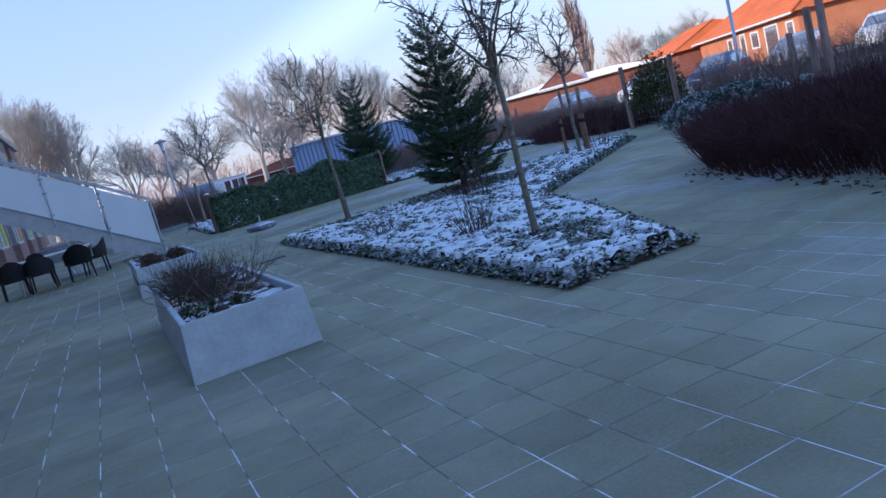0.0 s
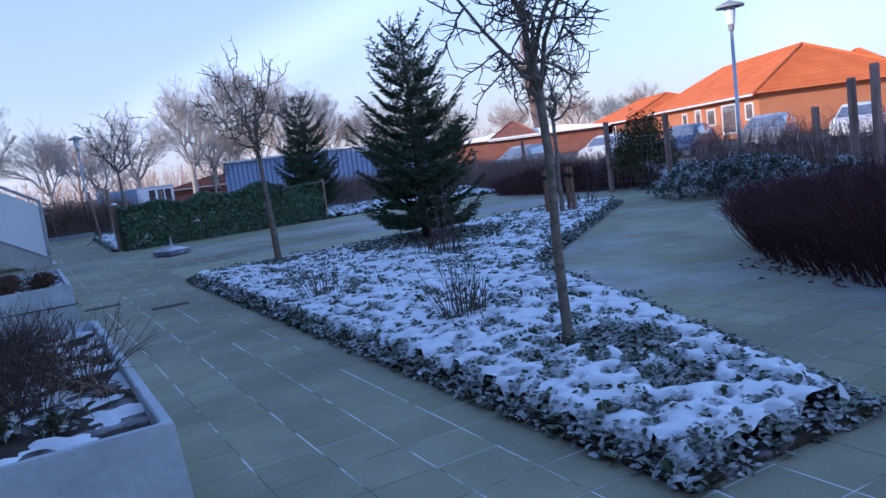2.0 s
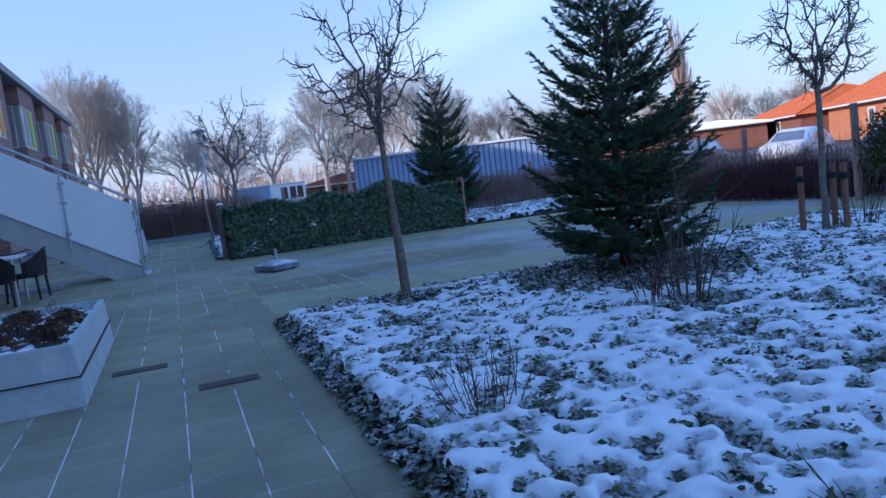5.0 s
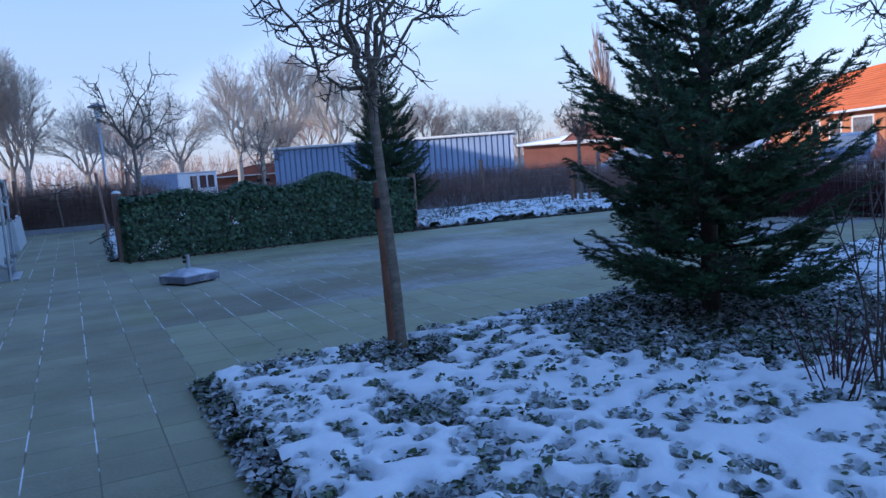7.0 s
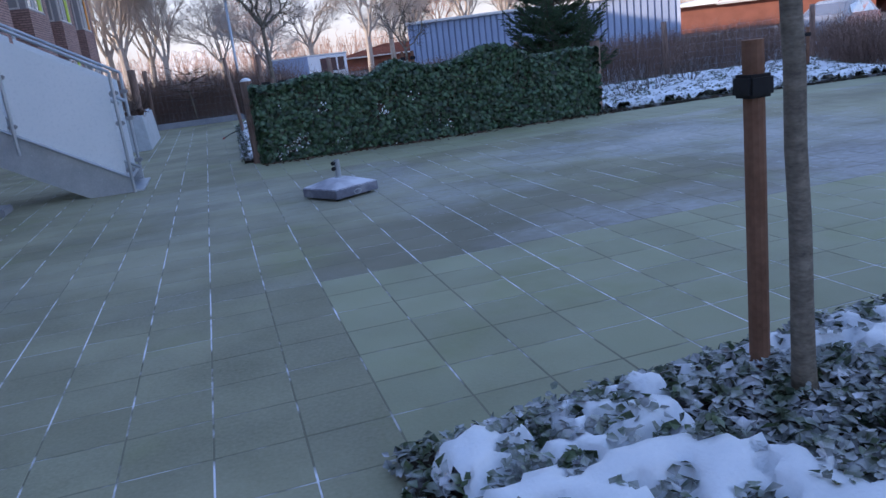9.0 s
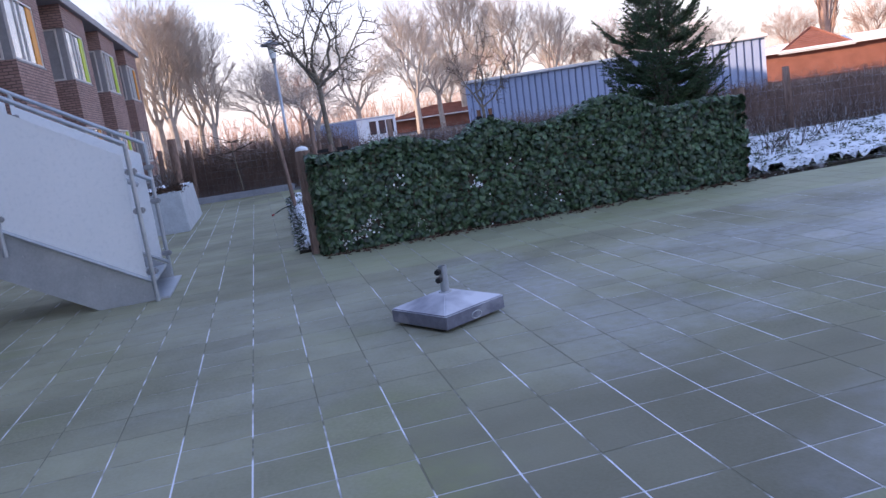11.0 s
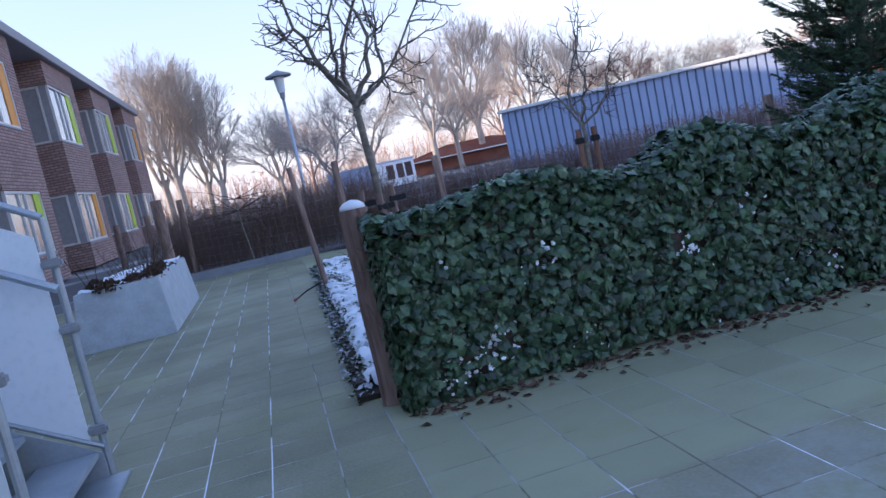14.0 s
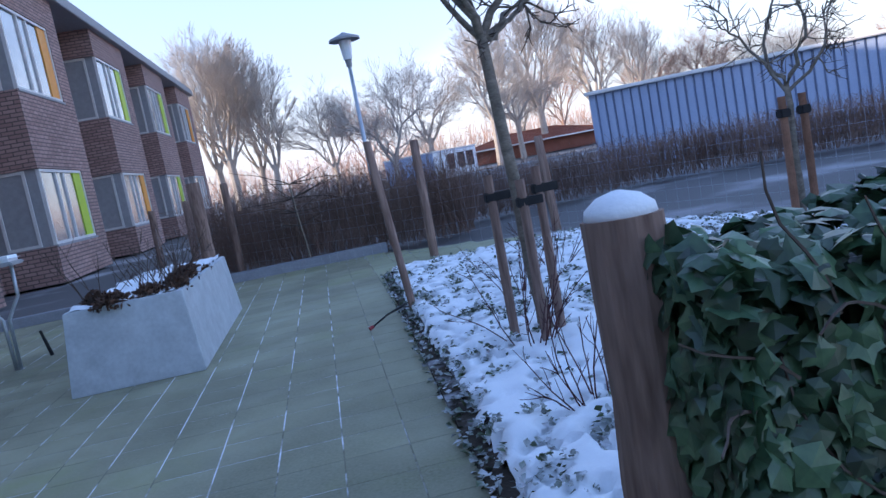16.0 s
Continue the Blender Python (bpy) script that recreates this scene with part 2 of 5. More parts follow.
def slab_material():
    """Concrete slabs: grey, algae-green patches, thin rime patches, dark wet stains."""
    m = bpy.data.materials.new("concrete_slab")
    m.use_nodes = True
    n, l = m.node_tree.nodes, m.node_tree.links
    bsdf = n["Principled BSDF"]
    geo = n.new("ShaderNodeNewGeometry")

    def tex(scale, detail=4, rough=0.5):
        t = n.new("ShaderNodeTexNoise")
        t.inputs["Scale"].default_value, t.inputs["Detail"].default_value, t.inputs["Roughness"].default_value = scale, detail, rough
        l.new(geo.outputs["Position"], t.inputs["Vector"])
        return t.outputs["Fac"]

    def ranged(v, a, b, c=0.0, d=1.0):
        r = n.new("ShaderNodeMapRange")
        for k, x in (("From Min", a), ("From Max", b), ("To Min", c), ("To Max", d)):
            r.inputs[k].default_value = x
        l.new(v, r.inputs["Value"])
        return r.outputs[0]

    def mixed(fac, a, b):
        x = n.new("ShaderNodeMix")
        x.data_type = "RGBA"
        l.new(fac, x.inputs["Factor"])
        for key, c in (("A", a), ("B", b)):
            if isinstance(c, tuple):
                x.inputs[key].default_value = (*c, 1)
            else:
                l.new(c, x.inputs[key])
        return x.outputs["Result"]

    def times(a, b):
        x = n.new("ShaderNodeMath")
        x.operation = "MULTIPLY"
        l.new(a, x.inputs[0])
        if isinstance(b, float):
            x.inputs[1].default_value = b
        else:
            l.new(b, x.inputs[1])
        return x.outputs[0]

    xyz = n.new("ShaderNodeSeparateXYZ")
    l.new(geo.outputs["Position"], xyz.inputs[0])
    c = mixed(ranged(tex(0.7, 6, 0.6), 0.36, 0.64), (0.192, 0.192, 0.116), (0.338, 0.335, 0.210))
    c = mixed(ranged(tex(60, 3), 0.3, 0.7, 0.0, 0.35), c, (0.40, 0.39, 0.28))
    # algae on the terrace side of the border line
    side = ranged(xyz.outputs["X"], 2.732, 2.738)
    wob = n.new("ShaderNodeMath")
    wob.operation = "MULTIPLY_ADD"
    wob.inputs[1].default_value = 0.25
    l.new(tex(1.5, 3), wob.inputs[0])
    l.new(xyz.outputs["Y"], wob.inputs[2])
    south = times(ranged(wob.outputs[0], 12.6, 12.7), ranged(xyz.outputs["Y"], 15.137, 15.143, 1.0, 0.0))
    north = ranged(wob.outputs[0], 19.85, 19.95)
    zone = n.new("ShaderNodeMath")
    zone.operation = "MAXIMUM"
    l.new(south, zone.inputs[0])
    l.new(north, zone.inputs[1])
    algae = times(times(zone.outputs[0], side), ranged(tex(1.6, 4), 0.3, 0.6, 0.45, 1.0))
    c = mixed(times(algae, 0.85), c, (0.355, 0.375, 0.230))
    band = times(times(ranged(xyz.outputs["Y"], 15.137, 15.143), ranged(wob.outputs[0], 16.3, 16.8, 1.0, 0.0)), side)
    c = mixed(times(band, 0.6), c, (0.175, 0.165, 0.115))
    moss = times(ranged(tex(0.9, 4), 0.56, 0.68), ranged(tex(9, 4), 0.3, 0.6, 0.3, 1.0))
    c = mixed(times(moss, 0.5), c, (0.27, 0.30, 0.13))
    # thin rime
    rime = times(times(ranged(tex(0.30, 5, 0.6), 0.46, 0.58), times(ranged(xyz.outputs["X"], 3.2, 4.6, 0.25, 1.0), ranged(zone.outputs[0], 0.0, 1.0, 1.0, 0.05))), ranged(tex(14, 4), 0.3, 0.7, 0.4, 1.0))
    c = mixed(times(rime, 0.54), c, (0.55, 0.58, 0.64))
    info, add = n.new("ShaderNodeObjectInfo"), n.new("ShaderNodeMath")
    add.operation = "ADD"
    l.new(info.outputs["Random"], add.inputs[0])
    l.new(geo.outputs["Random Per Island"], add.inputs[1])
    fract = n.new("ShaderNodeMath")
    fract.operation = "FRACT"
    l.new(add.outputs[0], fract.inputs[0])
    hsv = n.new("ShaderNodeHueSaturation")
    l.new(ranged(fract.outputs[0], 0.0, 1.0, 0.91, 1.06), hsv.inputs["Value"])
    l.new(c, hsv.inputs["Color"])
    l.new(hsv.outputs["Color"], bsdf.inputs["Base Color"])
    l.new(ranged(tex(3, 4), 0.3, 0.7, 0.6, 0.85), bsdf.inputs["Roughness"])
    bsdf.inputs["Specular IOR Level"].default_value = 0.35
    b = n.new("ShaderNodeBump")
    b.inputs["Strength"].default_value, b.inputs["Distance"].default_value = 0.25, 0.004
    l.new(tex(90, 3), b.inputs["Height"])
    l.new(b.outputs["Normal"], bsdf.inputs["Normal"])
    return m


def brick_material():
    m = bpy.data.materials.new("brown_brickwork")
    m.use_nodes = True
    n, l = m.node_tree.nodes, m.node_tree.links
    geo, xyz, flat = n.new("ShaderNodeNewGeometry"), n.new("ShaderNodeSeparateXYZ"), n.new("ShaderNodeCombineXYZ")
    l.new(geo.outputs["Position"], xyz.inputs[0])
    add = n.new("ShaderNodeMath")
    add.operation = "ADD"
    l.new(xyz.outputs["X"], add.inputs[0])
    l.new(xyz.outputs["Y"], add.inputs[1])
    l.new(add.outputs[0], flat.inputs["X"])
    l.new(xyz.outputs["Z"], flat.inputs["Y"])
    b = n.new("ShaderNodeTexBrick")
    for key, v in (("Scale", 1.0), ("Brick Width", 0.30), ("Row Height", 0.10), ("Mortar Size", 0.014), ("Bias", -0.1)):
        b.inputs[key].default_value = v
    b.inputs["Color1"].default_value, b.inputs["Color2"].default_value, b.inputs["Mortar"].default_value = (0.31, 0.195, 0.17, 1), (0.43, 0.285, 0.25, 1), (0.13, 0.10, 0.09, 1)
    l.new(flat.outputs[0], b.inputs["Vector"])
    stain = n.new("ShaderNodeTexNoise")
    stain.inputs["Scale"].default_value, stain.inputs["Detail"].default_value = 0.6, 5
    l.new(geo.outputs["Position"], stain.inputs["Vector"])
    span = n.new("ShaderNodeMapRange")
    span.inputs["To Min"].default_value, span.inputs["To Max"].default_value = 0.75, 1.25
    l.new(stain.outputs["Fac"], span.inputs["Value"])
    hsv = n.new("ShaderNodeHueSaturation")
    l.new(span.outputs[0], hsv.inputs["Value"])
    l.new(b.outputs["Color"], hsv.inputs["Color"])
    bsdf = n["Principled BSDF"]
    l.new(hsv.outputs["Color"], bsdf.inputs["Base Color"])
    bsdf.inputs["Roughness"].default_value = 0.85
    bump = n.new("ShaderNodeBump")
    bump.invert = True
    bump.inputs["Strength"].default_value, bump.inputs["Distance"].default_value = 0.6, 0.012
    l.new(b.outputs["Fac"], bump.inputs["Height"])
    l.new(bump.outputs["Normal"], bsdf.inputs["Normal"])
    return m


M_BRICK = brick_material()
M_SLAB = slab_material()


def joint_material():
    """Sand joints with broken lines of rime, stronger along the walk than across it, and bare where algae grow."""
    mt = mat("frosted_joint", (0.15, 0.15, 0.10), (0.24, 0.235, 0.165), 0.9, 3, 40, 0.3)
    n, l = mt.node_tree.nodes, mt.node_tree.links
    bsdf = n["Principled BSDF"]
    under = bsdf.inputs["Base Color"].links[0].from_socket
    geo, xyz = n.new("ShaderNodeNewGeometry"), n.new("ShaderNodeSeparateXYZ")
    l.new(geo.outputs["Position"], xyz.inputs[0])

    def calc(op, p, q=None):
        x = n.new("ShaderNodeMath")
        x.operation = op
        for k, v in enumerate((p, q)):
            if v is None:
                continue
            if isinstance(v, (int, float)):
                x.inputs[k].default_value = v
            else:
                l.new(v, x.inputs[k])
        return x.outputs[0]

    def ramp_of(v, p, q, c=0.0, d=1.0):
        r = n.new("ShaderNodeMapRange")
        for k, x in (("From Min", p), ("From Max", q), ("To Min", c), ("To Max", d)):
            r.inputs[k].default_value = x
        l.new(v, r.inputs["Value"])
        return r.outputs[0]

    def speck(scale, detail):
        t = n.new("ShaderNodeTexNoise")
        t.inputs["Scale"].default_value, t.inputs["Detail"].default_value = scale, detail
        l.new(geo.outputs["Position"], t.inputs["Vector"])
        return t.outputs["Fac"]

    off = calc("PINGPONG", calc("ADD", xyz.outputs["X"], 0.305 * 40 - 2.735), 0.1525)
    along = ramp_of(off, 0.004, 0.007, 1.0, 0.6)
    streak = calc("ADD", calc("MULTIPLY", speck(3.2, 5), 0.65), calc("MULTIPLY", speck(0.55, 2), 0.45))
    bare_n = calc("MAXIMUM", ramp_of(xyz.outputs["Y"], 19.7, 19.9, 1.0, 0.35), ramp_of(xyz.outputs["X"], 2.2, 2.3, 1.0, 0.0))
    rime = calc("MULTIPLY", calc("MULTIPLY", ramp_of(streak, 0.515, 0.59), along), bare_n)
    mix = n.new("ShaderNodeMix")
    mix.data_type = "RGBA"
    mix.inputs["B"].default_value = (0.80, 0.82, 0.86, 1)
    l.new(rime, mix.inputs["Factor"])
    l.new(under, mix.inputs["A"])
    l.new(mix.outputs["Result"], bsdf.inputs["Base Color"])
    return mt


M_JOINT = joint_material()


# ---- builders ----
def link(name, bm, material, parent=None, label="", smooth=False):
    me = bpy.data.meshes.new(name)
    bm.to_mesh(me)
    bm.free()
    me.materials.append(material)
    if smooth:
        for p in me.polygons:
            p.use_smooth = True
    ob = new(name, me)
    if parent:
        ob.parent = parent
    if label:
        ob["label"] = label
    return ob


def part(name, bm, material, parent, label="", smooth=False):
    return link(name, bm, material, parent, label, smooth)


def thing(name, x, y, z=0.0, rz=0.0, **tags):
    e = new(name)
    e.matrix_world = pose(x, y, z, 0, 0, rz)
    return tagged(e, **tags)


def box(x0, x1, y0, y1, z0, z1, bevel=0.0, bm=None):
    own = bm if bm is not None else bmesh.new()
    vs = [own.verts.new((x, y, z)) for z in (z0, z1) for y in (y0, y1) for x in (x0, x1)]
    fs = [own.faces.new([vs[i] for i in f]) for f in ((0, 2, 3, 1), (4, 5, 7, 6), (0, 1, 5, 4), (2, 6, 7, 3), (0, 4, 6, 2), (1, 3, 7, 5))]
    if bevel:
        bmesh.ops.bevel(own, geom=list({e for f in fs for e in f.edges}), offset=bevel, segments=2, affect="EDGES")
    return own


def ring_tube(bm, pts, radii, sides=8, cap=True, start=0.0):
    pts = [Vector(p) for p in pts]
    rings = []
    for i, p in enumerate(pts):
        d = (pts[min(i + 1, len(pts) - 1)] - pts[max(i - 1, 0)]).normalized()
        u = d.cross(Vector((0.31, 0.95, 0.02)) if abs(d.z) > 0.7 else Vector((0, 0, 1))).normalized()
        v = d.cross(u)
        rings.append([bm.verts.new(p + (u * math.cos(a) + v * math.sin(a)) * radii[i]) for a in [start + k * math.tau / sides for k in range(sides)]])
    for r0, r1 in zip(rings, rings[1:]):
        for k in range(sides):
            bm.faces.new((r0[k], r0[(k + 1) % sides], r1[(k + 1) % sides], r1[k]))
    if cap:
        bm.faces.new(rings[0][::-1])
        bm.faces.new(rings[-1])
    return bm


def tube(pts, radii, sides=8, cap=True):
    return ring_tube(bmesh.new(), pts, radii, sides, cap)


def raw_mesh(name, verts, faces, material, parent=None, label="", smooth=False):
    me = bpy.data.meshes.new(name)
    me.from_pydata(verts, [], faces)
    me.materials.append(material)
    if smooth:
        me.polygons.foreach_set("use_smooth", [True] * len(me.polygons))
    ob = new(name, me)
    if parent:
        ob.parent = parent
    if label:
        ob["label"] = label
    return ob


class Twigs:
    """Collects thin tapered tubes into one vertex and face list."""
    def __init__(self):
        self.v, self.f = [], []

    def add(self, pts, radii, sides=4):
        base, n = len(self.v), len(pts)
        for i in range(n):
            d = (pts[min(i + 1, n - 1)] - pts[max(i - 1, 0)])
            d = d.normalized() if d.length > 1e-9 else Vector((0, 0, 1))
            u = d.orthogonal().normalized()
            w = d.cross(u)
            for k in range(sides):
                a = math.tau * k / sides
                self.v.append(tuple(pts[i] + (u * math.cos(a) + w * math.sin(a)) * radii[i]))
        for i in range(n - 1):
            for k in range(sides):
                a, b = base + i * sides + k, base + i * sides + (k + 1) % sides
                self.f.append((a, b, b + sides, a + sides))

    def mesh(self, name, material, parent=None, label="", smooth=False):
        return raw_mesh(name, self.v, self.f, material, parent, label, smooth)


def rand_dir(rng):
    while True:
        v = Vector((rng.uniform(-1, 1), rng.uniform(-1, 1), rng.uniform(-1, 1)))
        if 0.05 < v.length < 1:
            return v.normalized()


def limb(rng, start, d, length, r0, r1, steps=5, wander=0.22, rise=0.05):
    pts, radii, p, d = [start.copy()], [r0], start.copy(), d.normalized()
    for i in range(steps):
        d = (d + rand_dir(rng) * wander + Vector((0, 0, rise))).normalized()
        p = p + d * (length / steps)
        pts.append(p.copy())
        radii.append(r0 + (r1 - r0) * (i + 1) / steps)
    return pts, radii


def inside(poly, x, y):
    ok = False
    for (x0, y0), (x1, y1) in zip(poly, poly[1:] + poly[:1]):
        if (y0 > y) != (y1 > y) and x < (x1 - x0) * (y - y0) / (y1 - y0) + x0:
            ok = not ok
    return ok


def edge_gap(poly, x, y):
    best = 9e9
    for (x0, y0), (x1, y1) in zip(poly, poly[1:] + poly[:1]):
        dx, dy = x1 - x0, y1 - y0
        t = max(0, min(1, ((x - x0) * dx + (y - y0) * dy) / (dx * dx + dy * dy)))
        best = min(best, math.hypot(x - x0 - t * dx, y - y0 - t * dy))
    return best


# ---- ground and structure ----
BED = [(2.66, 4.20), (3.74, 4.17), (4.55, 6.25), (4.96, 7.45), (5.40, 8.70), (10.35, 12.75), (10.2, 13.7), (5.2, 13.22), (2.68, 12.98)]
BED_BACK = [(2.62, 21.55), (8.0, 21.55), (8.0, 24.6), (5.6, 29.0), (2.80, 28.9)]
BED_FAR = [(7.85, 21.08), (10.2, 20.85), (12.9, 20.45), (13.4, 22.2), (15.2, 25.0), (8.1, 24.9)]
PAVED = [(-6.0, -6.0), (8.6, -6.0), (10.4, 9.6), (12.2, 13.5), (13.3, 20.6), (7.9, 21.0), (7.9, 24.7), (5.6, 29.3), (2.8, 31.7), (-6.0, 31.7)]


def sheet(name, poly, z0, z1, material, parent=None):
    bm = bmesh.new()
    low, high = [bm.verts.new((x, y, z0)) for x, y in poly], [bm.verts.new((x, y, z1)) for x, y in poly]
    bm.faces.new(high)
    bm.faces.new(low[::-1])
    for i in range(len(poly)):
        j = (i + 1) % len(poly)
        bm.faces.new((low[i], low[j], high[j], high[i]))
    return link(name, bm, material, parent)


ground = bmesh.new()
ground.faces.new([ground.verts.new((x, y, -0.06)) for x, y in ((-1500, -1500), (1500, -1500), (1500, 1500), (-1500, 1500))])
tagged(link("ground", ground, M_ASPHALT), "grey frosted ground around the courtyard", "ground", kind="structure")
paving = tagged(sheet("pavement", PAVED, -0.05, -0.0012, M_JOINT), "grey concrete slab paving with frosted joints", "paving", kind="structure")


# ---- snow-covered planting beds ----
def snow_bed(name, poly, bare=(), step=0.04, seed=1, leaves=9000, rim=0.13, label="", leaf=0.037, clumps=15.0):
    """A planting bed: soil, ground cover and broken snow on it."""
    rng = random.Random(seed)
    bed = tagged(new(name), label, "planting bed", kind="structure")
    sheet("soil", poly, -0.05, 0.03, M_SOIL, bed)
    xs, ys = [p[0] for p in poly], [p[1] for p in poly]
    nx, ny = int((max(xs) - min(xs)) / step) + 2, int((max(ys) - min(ys)) / step) + 2

    def field(x, y):
        n1 = noise.noise(Vector((x * 8.2, y * 8.2, seed)))
        n2 = noise.noise(Vector((x * 14.0, y * 14.0, seed + 7)))
        n3 = noise.noise(Vector((x * 1.3, y * 1.3, seed + 3)))
        n4 = noise.noise(Vector((x * 24.0, y * 24.0, seed + 5)))
        h = n1 * 0.52 + n2 * 0.32 + n3 * 0.2 + n4 * 0.22
        for bx, by, br in bare:
            h -= 1.1 * max(0.0, 1.25 - math.hypot(x - bx, y - by) / br)
        return h

    verts, index, faces = [], {}, []
    for i in range(nx):
        for j in range(ny):
            x, y = min(xs) + i * step, min(ys) + j * step
            if not inside(poly, x, y):
                continue
            e = edge_gap(poly, x, y) + 0.05 * noise.noise(Vector((x * 7, y * 7, 2)))
            if e < rim * 0.55:
                continue
            h = field(x, y)
            cover = min(1, max(0, (h + 0.18) / 0.10)) * min(1, max(0, (e - rim * 0.5) / 0.05))
            cover = cover * cover * (3 - 2 * cover)
            z = 0.02 + cover * (0.098 + 0.03 * noise.noise(Vector((x * 3, y * 3, 9))) + 0.03 * max(0, h))
            index[i, j] = len(verts)
            verts.append((x + rng.uniform(-0.008, 0.008), y + rng.uniform(-0.008, 0.008), z))
    for i, j in index:
        q = [(i, j), (i + 1, j), (i + 1, j + 1), (i, j + 1)]
        if all(k in index for k in q):
            ids = [index[k] for k in q]
            if max(verts[k][2] for k in ids) > 0.035:
                faces.append(ids)
    snow = raw_mesh("snow", verts, faces, M_SNOW, bed, "broken white snow cover", smooth=True)
    snow["kind"] = "stuff"
    v, f = [], []
    made, tries = 0, 0
    while made < leaves and tries < leaves * 12:
        tries += 1
        x, y = rng.uniform(min(xs) - 0.05, max(xs) + 0.05), rng.uniform(min(ys) - 0.05, max(ys) + 0.05)
        isin, e = inside(poly, x, y), edge_gap(poly, x, y)
        if (not isin and e > 0.04) or (not isin and rng.random() < 0.5):
            continue
        h = field(x, y)
        near_rim = (not isin) or e < rim
        if not near_rim and h > -0.11 and rng.random() > 0.010:
            continue
        z = (rng.uniform(0.0, 0.055 if not isin else 0.05 + 0.08 * min(1, e / rim))) if near_rim else rng.uniform(0.04, 0.125)
        s = leaf * rng.uniform(0.6, 1.35)
        d, n = Vector((rng.uniform(-1, 1), rng.uniform(-1, 1), rng.uniform(-0.3, 0.5))).normalized(), Vector((rng.uniform(-0.7, 0.7), rng.uniform(-0.7, 0.7), 1)).normalized()
        w = d.cross(n).normalized()
        n = w.cross(d)
        c, k = Vector((x, y, z)), len(v)
        for p in (c - d * s * 0.5, c + w * s * 0.42 + n * s * 0.14, c + d * s * 0.62, c - w * s * 0.42 + n * s * 0.14):
            v.append(tuple(p))
        f.extend(((k, k + 1, k + 2), (k, k + 2, k + 3)))
        made += 1
    # rosettes that push up through the snow
    wide, deep = max(xs) - min(xs), max(ys) - min(ys)
    for _ in range(int(wide * deep * clumps)):
        cx, cy = rng.uniform(min(xs), max(xs)), rng.uniform(min(ys), max(ys))
        if not inside(poly, cx, cy) or edge_gap(poly, cx, cy) < rim * 0.7 or noise.noise(Vector((cx * 0.9, cy * 0.9, seed + 20))) < rng.uniform(-0.95, 0.0):
            continue
        size = rng.uniform(0.035, 0.12)
        for _ in range(int(8 + size * 260)):
            a, q = rng.uniform(0, math.tau), rng.random() ** 0.5
            c = Vector((cx + math.cos(a) * q * size, cy + math.sin(a) * q * size * 0.8, 0.085 + 0.075 * (1 - q * q) * rng.uniform(0.5, 1.1)))
            s = leaf * rng.uniform(0.45, 0.95)
            d = Vector((math.cos(a) + rng.gauss(0, 0.5), math.sin(a) + rng.gauss(0, 0.5), rng.uniform(-0.2, 0.9))).normalized()
            n = Vector((rng.gauss(0, 0.5), rng.gauss(0, 0.5), 1)).normalized()
            w = d.cross(n).normalized()
            n = w.cross(d)
            k = len(v)
            for p in (c - d * s * 0.5, c - d * s * 0.1 + w * s * 0.46 + n * s * 0.16, c + d * s * 0.5 + w * s * 0.22, c + d * s * 0.5 - w * s * 0.22, c - d * s * 0.1 - w * s * 0.46 + n * s * 0.16):
                v.append(tuple(p))
            f.extend(((k, k + 1, k + 2), (k, k + 2, k + 3), (k, k + 3, k + 4)))
    cover_ob = raw_mesh("ground_cover", v, f, M_COVER, bed, "dark green frosted ground-cover leaves")
    cover_ob["kind"] = "stuff"
    return bed


snow_bed("planting_bed", BED, bare=((5.96, 12.1, 1.05), (3.85, 12.6, 0.30), (3.5, 11.5, 0.16), (3.7, 5.6, 0.25), (3.35, 4.9, 0.16), (5.4, 10.3, 0.25)), seed=3, leaves=70000, label="long snow-covered planting bed with green ground cover")
snow_bed("planting_bed", BED_BACK, seed=5, leaves=14000, label="snowy bed with bare shrubs behind the ivy hedge")
snow_bed("planting_bed", BED_FAR, seed=8, leaves=9000, step=0.06, label="snowy planting bed beside the far hedge")


# ---- ivy hedge ----
def ivy_leaf(v, f, c, n, s, rng, spin=None):
    """A five-lobed leaf at c that faces n."""
    n = n.normalized()
    u = n.cross(Vector((0, 0, 1)) if abs(n.z) < 0.9 else Vector((0, 1, 0))).normalized()
    w = u.cross(n)
    a0 = math.pi + rng.gauss(0, 1.0) if spin is None else spin
    k = len(v)
    lobes = ((0, 0.62), (0.5, 0.43), (0.95, 0.55), (1.6, 0.42), (2.25, 0.47), (3.14, 0.26), (-2.25, 0.47), (-1.6, 0.42), (-0.95, 0.55), (-0.5, 0.43))
    v.append(tuple(c + n * s * 0.08))
    for a, r in lobes:
        d = w * math.cos(a + a0) + u * math.sin(a + a0)
        v.append(tuple(c + d * s * r - n * s * 0.12 * r))
    for i in range(10):
        f.append((k, k + 1 + i, k + 1 + (i + 1) % 10))


def hedge_top(x):
    return 1.0 + 0.05 * math.sin(x * 2.3) + 0.04 * math.sin(x * 5.1 + 1) + 0.17 * math.exp(-((x - 4.75) / 0.28) ** 2) + 0.10 * math.exp(-((x - 6.1) / 0.5) ** 2)


